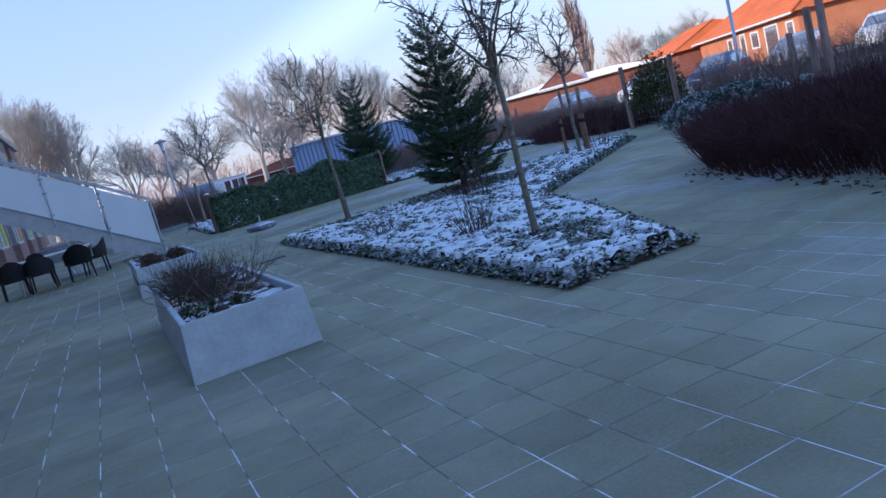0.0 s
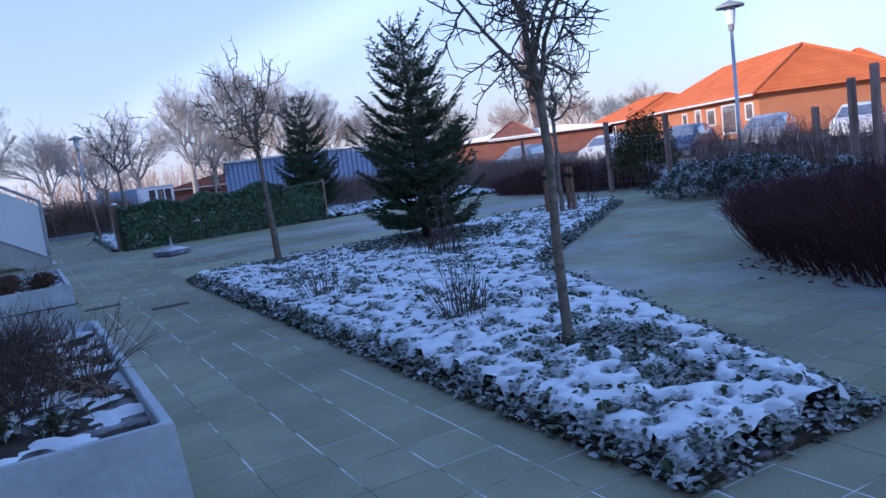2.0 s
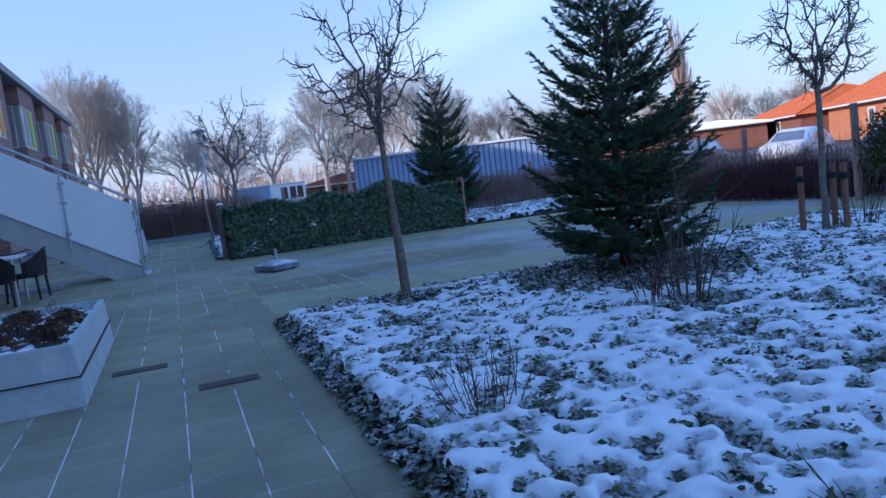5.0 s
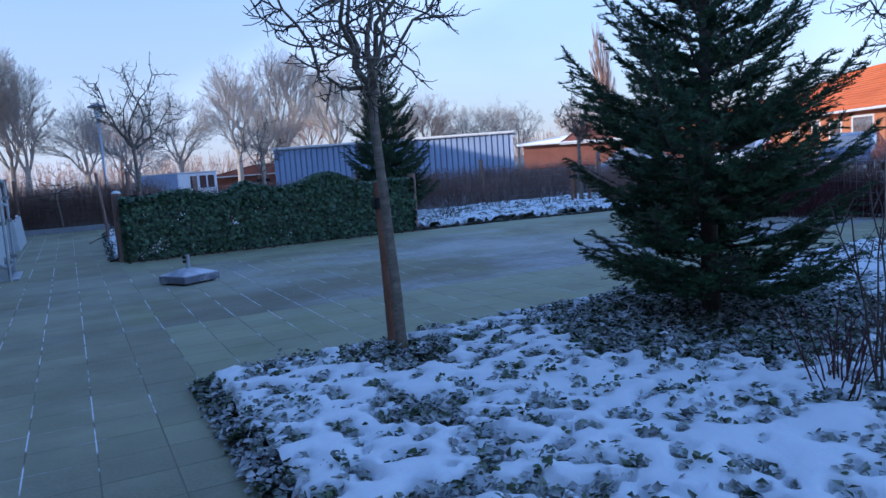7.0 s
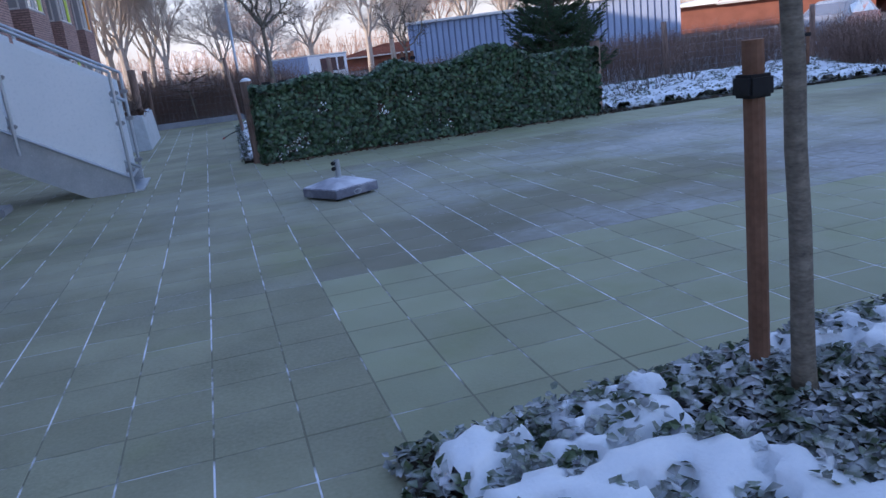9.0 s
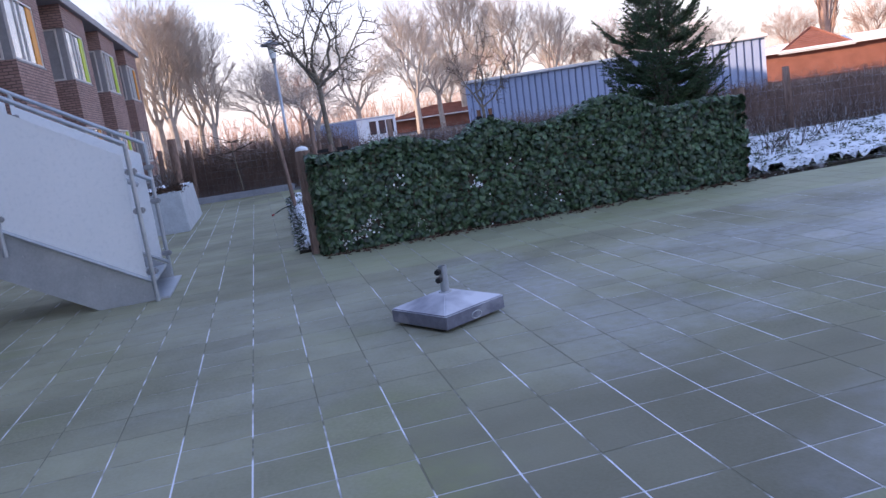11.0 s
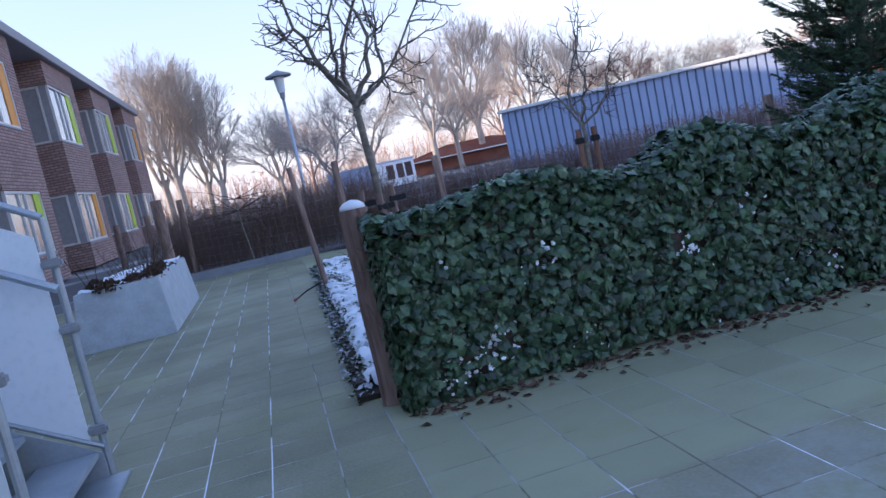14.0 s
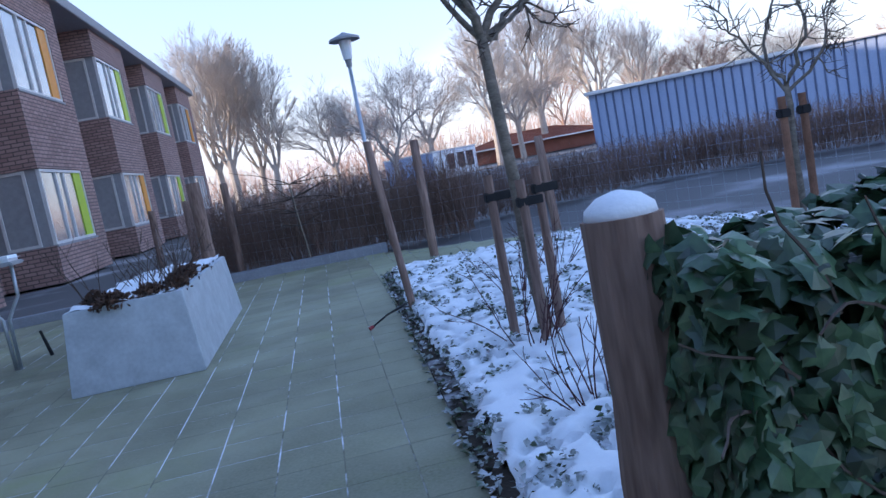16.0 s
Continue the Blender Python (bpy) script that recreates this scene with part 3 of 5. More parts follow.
def ivy_hedge(x0, x1, y0, y1):
    rng = random.Random(11)
    h = thing("ivy_hedge", 0, 0, label="dense clipped dark green ivy hedge with snow flecks", category="hedge")
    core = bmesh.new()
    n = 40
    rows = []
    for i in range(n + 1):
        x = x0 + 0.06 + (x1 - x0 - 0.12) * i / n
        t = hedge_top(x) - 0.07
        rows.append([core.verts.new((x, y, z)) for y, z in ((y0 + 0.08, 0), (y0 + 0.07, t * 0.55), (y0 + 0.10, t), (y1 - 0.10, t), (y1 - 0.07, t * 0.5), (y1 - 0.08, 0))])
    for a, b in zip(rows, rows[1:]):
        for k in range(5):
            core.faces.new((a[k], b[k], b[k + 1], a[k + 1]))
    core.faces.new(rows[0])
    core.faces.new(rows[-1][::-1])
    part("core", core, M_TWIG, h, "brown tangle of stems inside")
    v, f, vs, fs = [], [], [], []
    for _ in range(21000):
        side = rng.random()
        x = rng.uniform(x0, x1)
        t = hedge_top(x)
        if side < 0.62:
            z = rng.uniform(0.02, t)
            bulge = 0.05 * noise.noise(Vector((x * 2.2, z * 3, 1)))
            c, nn = Vector((x, y0 + 0.05 - bulge + rng.uniform(-0.045, 0.06), z)), Vector((rng.gauss(0, 0.6), -1, rng.gauss(0.35, 0.6)))
        elif side < 0.80:
            y = rng.uniform(y0, y1)
            c, nn = Vector((x, y, t - 0.05 + rng.uniform(-0.03, 0.05))), Vector((rng.gauss(0, 0.5), rng.gauss(-0.3, 0.5), 1))
        elif side < 0.9:
            z = rng.uniform(0.02, t)
            c, nn = Vector((x, y1 - 0.05 + rng.uniform(-0.04, 0.03), z)), Vector((rng.gauss(0, 0.35), 1, rng.gauss(0.35, 0.35)))
        else:
            left = side < 0.96
            xe = x0 if left else x1
            z = rng.uniform(0.02, hedge_top(xe))
            c, nn = Vector((xe + rng.uniform(-0.02, 0.05) * (1 if left else -1), rng.uniform(y0, y1), z)), Vector((-1 if left else 1, rng.gauss(0, 0.4), rng.gauss(0.3, 0.3)))
        white = c.z < 0.75 and rng.random() < 2.2 * max(0, noise.noise(Vector((c.x * 3.1, c.z * 3.1, 4))) - 0.18) * max(0, 1.1 - abs(c.x - 4.3) / 2.2)
        ivy_leaf(vs if white else v, fs if white else f, c, nn, rng.uniform(0.036, 0.088) * (0.38 if white else 1), rng)
    raw_mesh("ivy_leaves", v, f, M_IVY, h, "glossy lobed ivy leaves")["kind"] = "stuff"
    raw_mesh("snow_flecks", vs, fs, M_SNOW, h, "small flecks of snow between leaves")["kind"] = "stuff"
    tw = Twigs()
    for _ in range(70):
        x = rng.uniform(x0, x1)
        pts, rad = limb(rng, Vector((x, y0 + 0.02, rng.uniform(0.1, 0.9))), Vector((rng.uniform(-1, 1), -0.12, rng.uniform(-0.4, 0.8))), rng.uniform(0.2, 0.45), 0.004, 0.002, 5, 0.3, 0)
        tw.add([Vector((p.x, min(p.y, y0 + 0.03), p.z)) for p in pts], rad, 4)
    tw.mesh("vines", M_TWIG, h, "thin bare ivy vines")
    return h


ivy_hedge(2.84, 7.82, 21.10, 21.55)


def wood_post(x, y, height, r, label, snow=False, lean=0.0, material=None, group=""):
    rng = random.Random(int(x * 100 + y * 10))
    t = thing("wooden_post", x, y, label=label, category="post", group=group)
    bm = bmesh.new()
    ring_tube(bm, [(lean * k / 6, 0.01 * math.sin(k), height * k / 6) for k in range(7)], [r * rng.uniform(0.94, 1.06) for _ in range(7)], 14)
    bmesh.ops.bevel(bm, geom=[e for e in bm.edges if all(abs(v.co.z - height) < 1e-4 for v in e.verts)], offset=r * 0.12, segments=2, affect="EDGES")
    part("post_shaft", bm, material or M_WOOD, t, smooth=False)
    if snow:
        cap = bmesh.new()
        ring_tube(cap, [(lean, 0, height - 0.004), (lean, 0, height + 0.02), (lean, 0, height + 0.04), (lean, 0, height + 0.05)], [r * 0.92, r * 0.86, r * 0.55, 0.01], 14)
        part("snow_cap", cap, M_SNOW, t, "small cap of snow", smooth=True)
    return t


wood_post(2.815, 21.40, 1.08, 0.079, "weathered round post at the ivy hedge's end with snow on top", True)
wood_post(7.88, 21.3, 1.05, 0.07, "weathered round post closing the ivy hedge")


# ---- concrete planters ----
def planter(x0, x1, y0, y1, height, label, taper=0.03, snow_seed=1, band=False, lift=0.0):
    rng = random.Random(snow_seed)
    t = thing("planter", (x0 + x1) / 2, (y0 + y1) / 2, label=label, category="planter", group="galvanised planters")
    w, d, e = (x1 - x0) / 2, (y1 - y0) / 2, 0.045
    bm = bmesh.new()
    loops = []
    for ww, dd, z in ((w, d, 0), (w - taper, d - taper, height), (w - taper - e, d - taper - e, height), (w - taper - e, d - taper - e, height - 0.16)):
        loops.append([bm.verts.new((sx * ww, sy * dd, z)) for sx, sy in ((-1, -1), (1, -1), (1, 1), (-1, 1))])
    for a, b in zip(loops, loops[1:]):
        for k in range(4):
            bm.faces.new((a[k], a[(k + 1) % 4], b[(k + 1) % 4], b[k]))
    bm.faces.new(loops[0][::-1])
    bmesh.ops.bevel(bm, geom=[ed for ed in bm.edges], offset=0.006, segments=2, affect="EDGES")
    part("planter_box", bm, M_CONCRETE, t, "blue-grey tapered metal sides")
    if band:
        part("seam", box(-w - 0.001, w + 0.001, -d - 0.001, d + 0.001, height * 0.48, height * 0.48 + 0.008), M_DARK, t)
    n = 40
    verts, faces = [], []
    iw, idp = w - taper - e + 0.002, d - taper - e + 0.002
    m = max(12, int(n * d / w))
    for i in range(n + 1):
        for j in range(m + 1):
            x, y = -iw + 2 * iw * i / n, -idp + 2 * idp * j / m
            verts.append((x, y, height - 0.075 + lift + 0.045 * noise.noise(Vector((x * 6, y * 6, snow_seed))) + 0.02 * noise.noise(Vector((x * 17, y * 17, snow_seed)))))
    for i in range(n):
        for j in range(m):
            a = i * (m + 1) + j
            faces.append((a, a + m + 1, a + m + 2, a + 1))
    raw_mesh("soil", [(x, y, height - 0.066 + 0.3 * (height - 0.075 + lift - z)) for x, y, z in verts], faces, M_SOIL, t)
    raw_mesh("snow", [(x, y, z + 0.004) for x, y, z in verts], faces, M_SNOW, t, "patchy snow on the soil", True)
    return t, iw, idp


def dry_shrub(name, x, y, z, rng, count, height, spread, material, label, category="shrub", droop=0.0, r=0.004, forks=3, base=0.05, parent=None):
    """Many thin stems out of one foot, with side twigs."""
    tw = Twigs()
    for _ in range(count):
        a, q = rng.uniform(0, math.tau), rng.random() ** 0.5
        start = Vector((math.cos(a) * base * q, math.sin(a) * base * q, 0))
        d = Vector((math.cos(a) * spread * q, math.sin(a) * spread * q, 1))
        L = height * rng.uniform(0.6, 1.08)
        pts, rad = limb(rng, start, d, L, r, r * 0.4, 6, 0.16, -droop)
        tw.add(pts, rad, 4)
        for _ in range(forks):
            i = rng.randrange(2, 6)
            p2, r2 = limb(rng, pts[i], pts[i] - pts[i - 1] + rand_dir(rng) * L * 0.12, L * rng.uniform(0.15, 0.35), r * 0.55, r * 0.3, 3, 0.2, 0.02)
            tw.add(p2, r2, 3)
    if parent:
        ob = tw.mesh(name, material, parent, label)
        ob.location = (x, y, z)
        return ob
    ob = tw.mesh(name, material)
    ob.matrix_world = pose(x, y, z)
    return tagged(ob, label, category)


p1, iw, idp = planter(0.29, 1.21, 5.25, 8.30, 0.42, "low blue-grey planter with dry brown stems and snow", snow_seed=2)
p2, _, _ = planter(0.26, 1.22, 11.2, 13.7, 0.42, "low blue-grey planter with withered plants and snow", snow_seed=4, band=True)
p3, _, _ = planter(0.14, 1.14, 25.95, 28.78, 0.64, "tall blue-grey planter with snow and bare rose stems", taper=0.06, snow_seed=6, lift=0.075)
rng = random.Random(21)
for k in range(26):
    dry_shrub("dry_perennial", 0.72 + rng.uniform(-0.3, 0.26), rng.uniform(6.0, 8.0), 0.33, rng, 26, rng.uniform(0.28, 0.5), 0.7, M_TWIG, "dry brown perennial stems in the planter", "plant", 0.06, 0.003, 2, 0.07)
for k in range(16):
    dry_shrub("dry_perennial", 0.7 + rng.uniform(-0.33, 0.33), rng.uniform(11.5, 13.4), 0.33, rng, 14, rng.uniform(0.12, 0.34), 0.9, M_TWIG, "withered brown plants in the planter", "plant", 0.1, 0.003, 2, 0.08)
for k in range(9):
    dry_shrub("bare_rose", 0.63 + rng.uniform(-0.3, 0.34), rng.uniform(26.25, 28.55), 0.55, rng, 6, rng.uniform(0.34, 0.62), 0.6, M_TWIG, "bare rose stems in the tall planter", "plant", 0.03, 0.005, 3, 0.07)


# ---- steel stair ----
def stair():
    t = thing("outdoor_staircase", 1.30, 20.40, label="galvanised steel stair with frosted white side panels", category="staircase")
    run, slope, width = 6.5, 0.59, 1.05

    def plate(prof, y, thick):
        bm = bmesh.new()
        a, b = [bm.verts.new((-s, y - thick, z)) for s, z in prof], [bm.verts.new((-s, y + thick, z)) for s, z in prof]
        bm.faces.new(a)
        bm.faces.new(b[::-1])
        for i in range(len(prof)):
            j = (i + 1) % len(prof)
            bm.faces.new((a[i], b[i], b[j], a[j]))
        return bm

    for y, sg in ((0.0, -1), (width, 1)):
        part("stringer", plate([(0, 0.0), (0, 0.15), (run, 0.15 + run * slope), (run, -0.24 + run * slope), (0.5, 0.0)], y, 0.006), M_STEEL, t, "galvanised side plate")
        yy = y + sg * 0.035
        for k in range(6):
            s0, s1 = 0.05 + k * 1.1, 1.11 + k * 1.1
            part("side_panel", plate([(s0, 0.19 + s0 * slope), (s0, 1.26 + s0 * slope), (s1, 1.26 + s1 * slope), (s1, 0.19 + s1 * slope)], yy, 0.004), M_PANEL, t, "frosted white panel")
        for k in range(7):
            s = k * 1.1
            z = s * slope
            post = part("handrail_post", tube([(-s, yy + sg * 0.03, z + (0.0 if k == 0 else -0.05)), (-s, yy + sg * 0.03, z + 1.38)], [0.02, 0.02], 10), M_STEEL, t)
            for dz in (1.12, 0.78, 0.24):
                part("panel_clamp", box(-s - 0.05, -s + 0.05, yy - 0.03, yy + 0.03, z + dz, z + dz + 0.05, 0.012), M_GREYFRAME, post)
        part("top_rail", tube([(0, yy + sg * 0.03, 1.38), (-run, yy + sg * 0.03, 1.38 + run * slope)], [0.02, 0.02], 10), M_STEEL, t)
        part("lower_rail", tube([(0, yy + sg * 0.012, 0.17), (-run, yy + sg * 0.012, 0.17 + run * slope)], [0.018, 0.018], 8), M_STEEL, t)
        inner = y - sg * 0.07
        part("inner_handrail", tube([(0.02, inner, 1.02), (-run, inner, 1.02 + run * slope)], [0.022, 0.022], 10), M_STEEL, t)
        for k in range(0, 60, 1):
            s = 0.12 + k * 0.22
            if s > run - 0.2:
                break
            part("bolt", tube([(-s, y + sg * 0.006, s * slope - 0.02), (-s, y + sg * 0.016, s * slope - 0.02)], [0.012, 0.011], 8), M_STEEL, t)
    n = 21
    for i in range(n):
        s = 0.02 + i * 0.305
        part("tread", box(-s - 0.3, -s, 0.008, width - 0.008, s * slope + 0.12, s * slope + 0.15, 0.004), M_STEEL, t, "perforated steel tread")
    part("foot_plate", box(-0.3, 0.1, -0.02, width + 0.02, 0.0, 0.02, 0.004), M_STEEL, t)
    part("landing", box(-run - 0.4, -run, -0.1, width + 0.1, run * slope - 0.05, run * slope + 0.1, 0.01), M_STEEL, t)
    return t


stair()
slab_box = thing("stone_slab", -0.55, 20.15, label="dark flat stone parasol weight under the stair", category="slab")
part("weight_slab", box(-0.6, 0.55, -0.2, 0.2, 0, 0.085, 0.015), M_GREYFRAME, slab_box)
for k in range(3):
    part("upright_tube", tube([(-0.3 + k * 0.09, 0, 0.08), (-0.38 + k * 0.09, 0, 0.42)], [0.02, 0.02], 10), M_STEEL, slab_box)


# ---- brick wing with bay windows ----
def window_unit(parent, name, x, y0, y1, z0, z1, along, colour, panel_at_end):
    """A window in a wall that faces +x (along 'y') or -y (along 'x')."""
    w = new(name)
    w.parent = parent
    tagged(w, kind="structure")

    def slab(n, a0, a1, b0, b1, d0, d1, material):
        bm = box(x + d0, x + d1, a0, a1, b0, b1) if along == "y" else box(a0, a1, x - d1, x - d0, b0, b1)
        return part(n, bm, material, w)

    pw = (y1 - y0) * 0.2 if colour else 0.0
    slab("pane", y0 + 0.05, y1 - 0.05 - pw, z0 + 0.05, z1 - 0.05, -0.06, -0.045, M_GLASS if along == "y" else M_SIDEGLASS)
    if colour:
        slab("coloured_panel", y1 - pw - 0.02, y1 - 0.05, z0 + 0.05, z1 - 0.05, -0.05, -0.02, colour)
    for a0, a1, b0, b1 in ((y0, y0 + 0.07, z0, z1), (y1 - 0.07, y1, z0, z1), (y0 + 0.07, y1 - 0.07, z0, z0 + 0.07), (y0 + 0.07, y1 - 0.07, z1 - 0.07, z1)):
        slab("frame_bar", a0, a1, b0, b1, -0.07, 0.012, M_FRAME)
    for q in (0.45, 0.68) if (y1 - y0) > 1.6 else ():
        c = y0 + (y1 - y0 - pw) * q
        slab("mullion", c - 0.035, c + 0.035, z0 + 0.07, z1 - 0.07, -0.065, 0.0, M_FRAME)
    slab("window_sill", y0 - 0.05, y1 + 0.05, z0 - 0.06, z0 - 0.002, -0.07, 0.05, M_GREYFRAME)
    return w


def brick_wing():
    b = tagged(new("brick_building"), "two-storey brown brick building with bay windows and coloured panels", "building")
    X0, XB = -5.6, -4.2
    part("wall", box(-13, X0 - 0.0, -30, 68.0, 0, 7.75), M_BRICK, b, "recessed brown brick wall")
    part("roof", box(-13.2, -4.0, -30.2, 68.3, 7.75, 8.1, 0.02), M_GREYFRAME, b, "flat roof with pale metal edge")
    k = 0
    lime, orange = M_LIME, M_ORANGE
    COLOURS = ((lime, orange, None, lime, orange, lime, orange, lime, None), (orange, lime, orange, None, lime, orange, lime, lime, orange))
    for y in (-0.3, 7.7, 15.7, 23.7, 31.7, 39.6, 47.6, 55.4, 63.2):
        y1 = y + 4.3
        bay = new("bay")
        bay.parent = b
        for z0, z1 in ((0, 0.93), (2.85, 4.75), (6.85, 7.75)):
            part("bay_wall", box(X0, XB, y, y1, z0, z1), M_BRICK, bay)
        for z0, z1, up in ((0.93, 2.85, 0), (4.75, 6.85, 1)):
            part("bay_core", box(X0, XB - 0.10, y + 0.10, y1, z0, z1), M_GREYFRAME, bay)
            colour = COLOURS[up][k]
            window_unit(b, "window", XB - 0.03, y + 0.12, y1 - 0.9, z0 + 0.02, z1 - 0.02, "y", colour, True)
            part("pier", box(X0, XB, y1 - 0.88, y1, z0, z1), M_BRICK, bay)
            window_unit(b, "window", y + 0.07, X0 + 0.25, XB - 0.35, z0 + 0.02, z1 - 0.02, "x", None, False)
        k += 1
    return b


brick_wing()


# ---- long blue sheet-metal pavilion ----
def pavilion():
    t = thing("site_container", 10.18, 40.7, 0, math.degrees(math.atan2(-5.38, 8.6)), label="long blue corrugated metal pavilion", category="container")
    L = 10.2
    bm = bmesh.new()
    pitch, n = 0.24, int(10.2 / 0.24)
    prof = []
    for i in range(n):
        x = i * pitch
        prof += [(x, 0), (x + pitch * 0.72, 0), (x + pitch * 0.76, 0.05), (x + pitch * 0.96, 0.05)]
    prof.append((L, 0))
    lo, hi = [bm.verts.new((x, y, 0)) for x, y in prof], [bm.verts.new((x, y, 2.18)) for x, y in prof]
    for i in range(len(prof) - 1):
        bm.faces.new((lo[i], lo[i + 1], hi[i + 1], hi[i]))
    part("corrugated_wall", bm, M_SHED, t)
    # thin dark strips in each recess: its shade is put in as colour
    groove_shade = bmesh.new()
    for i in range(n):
        box(i * pitch + pitch * 0.775, i * pitch + pitch * 0.945, 0.044, 0.048, 0.02, 2.16, bm=groove_shade)
    part("groove_shade", groove_shade, M_SHED_SHADE, t, "darker strips in the sheeting's recesses, shade painted in")["kind"] = "stuff"
    part("end_wall", box(-0.004, 0.05, 0.05, 3.2, 0, 2.18), M_SHED, t)
    part("end_wall", box(L - 0.05, L + 0.004, 0.05, 3.2, 0, 2.18), M_SHED, t)
    part("back_wall", box(0.05, L - 0.05, 3.1, 3.2, 0, 2.18), M_SHED, t)
    part("roof", box(-0.1, L + 0.1, -0.12, 3.3, 2.18, 2.28, 0.02), M_WHITE, t, "frosty pale roof edge")
    return t


pavilion()


# ---- orange-roofed houses ----
def hip_house(name, x, y, rz, length, depth, eave, ridge, label, gable_right=False, openings=(), roof=None, wall=None):
    """Front wall along local +x, facing local -y."""
    t = thing(name, x, y, 0, rz, label=label, category="house")
    part("wall", box(0, length, 0, depth, 0, eave), wall or M_REDWALL, t)
    o, hip = 0.5, min(depth / 2, length / 2) * 0.95
    bm = bmesh.new()
    e = [bm.verts.new(p) for p in ((-o, -o, eave), (length + o, -o, eave), (length + o, depth + o, eave), (-o, depth + o, eave))]
    r = [bm.verts.new((hip, depth / 2, ridge)), bm.verts.new((length - hip, depth / 2, ridge))]
    for f in ((e[0], e[1], r[1], r[0]), (e[2], e[3], r[0], r[1]), (e[1], e[2], r[1]), (e[3], e[0], r[0]), (e[3], e[2], e[1], e[0])):
        bm.faces.new(f)
    roof_ob = part("roof", bm, roof or M_ROOFTILE, t, "bright orange tiled hip roof")
    rows = bmesh.new()
    slope = math.hypot(depth / 2 + o, ridge - eave)
    nr = int(slope / 0.33)
    for k in range(1, nr):
        q = k / nr
        yy, zz = -o + (depth / 2 + o) * q, eave + (ridge - eave) * q
        xa, xb = -o + (hip + o) * q, length + o - (hip + o) * q
        box(xa + 0.06, xb - 0.06, yy - 0.02, yy + 0.02, zz - 0.02, zz + 0.035, bm=rows)
        xx = length + o - (hip + o) * q
        box(xx - 0.02, xx + 0.02, -o + (depth / 2 + o) * q + 0.05, depth + o - (depth / 2 + o) * q - 0.05, zz - 0.02, zz + 0.035, bm=rows)
    part("tile_relief", rows, roof or M_ROOFTILE, roof_ob)["kind"] = "stuff"
    ridge_bm = bmesh.new()
    R0, R1 = Vector((hip, depth / 2, ridge + 0.03)), Vector((length - hip, depth / 2, ridge + 0.03))
    ring_tube(ridge_bm, [R0, R1], [0.09, 0.09], 8)
    for P, R in ((Vector((-o, -o, eave)), R0), (Vector((length + o, -o, eave)), R1), (Vector((length + o, depth + o, eave)), R1)):
        ring_tube(ridge_bm, [P, R], [0.08, 0.08], 8)
    part("ridge_tiles", ridge_bm, roof or M_ROOFTILE, roof_ob)
    part("gutter", box(-o, length + o, -o - 0.1, -o, eave - 0.1, eave + 0.02, 0.02), M_WHITE, t)
    for kind, a0, a1, z0, z1 in openings:
        w = new(kind)
        w.parent = t
        part("pane", box(a0 + 0.08, a1 - 0.08, -0.02, -0.008, z0 + 0.08, z1 - 0.08), M_GLASS, w)
        for q in ((a0, a0 + 0.1, z0, z1), (a1 - 0.1, a1, z0, z1), (a0 + 0.1, a1 - 0.1, z0, z0 + 0.1), (a0 + 0.1, a1 - 0.1, z1 - 0.1, z1)):
            part("frame_bar", box(q[0], q[1], -0.05, 0.0 - 0.002, q[2], q[3]), M_WHITE, w)
    return t


hip_house("house", 48.2, 49.0, -120.7, 22.0, 9.0, 2.4, 5.1, "long orange-brick house with bright orange tiled roof",
          openings=(("window", 8.0, 9.2, 0.9, 2.0), ("door", 11.0, 12.2, 0.2, 2.1), ("window", 13.4, 15.0, 0.9, 2.0), ("door", 16.2, 18.6, 0.3, 2.1), ("window", 20.0, 21.2, 1.0, 2.0)))
hip_house("house", 56.0, 66.0, -120.0, 18.0, 9.0, 2.2, 4.2, "orange-roofed house farther along the street", wall=M_FARBRICK, openings=(("window", 6.0, 7.5, 0.9, 1.9), ("window", 11.0, 12.2, 0.9, 1.9)))
hip_house("house", 46.8, 26.6, -68.0, 14.0, 9.0, 3.1, 5.6, "orange-brick house with white-framed window", openings=(("window", 2.4, 4.2, 0.9, 2.7), ("window", 8.0, 9.6, 0.9, 2.6)))
hip_house("garage", 42.6, 31.2, -65, 5.0, 7.0, 2.6, 4.4, "pale rendered garage with orange tile roof", wall=M_WHITE)
hip_house("house", 38.0, 64.5, -35, 14, 7, 2.1, 2.6, "low red-brick house with snowy roof", roof=M_SNOW, wall=M_FARBRICK)
hip_house("house", 41.0, 62.5, -35, 4.0, 6.0, 2.0, 3.6, "small red gabled house beyond the hedge", roof=M_FARBRICK, wall=M_REDWALL)
hip_house("house", 15.0, 84.0, -14, 12, 8, 1.2, 2.1, "low red house with brown tiled roof", roof=M_FARBRICK, wall=M_FARBRICK)


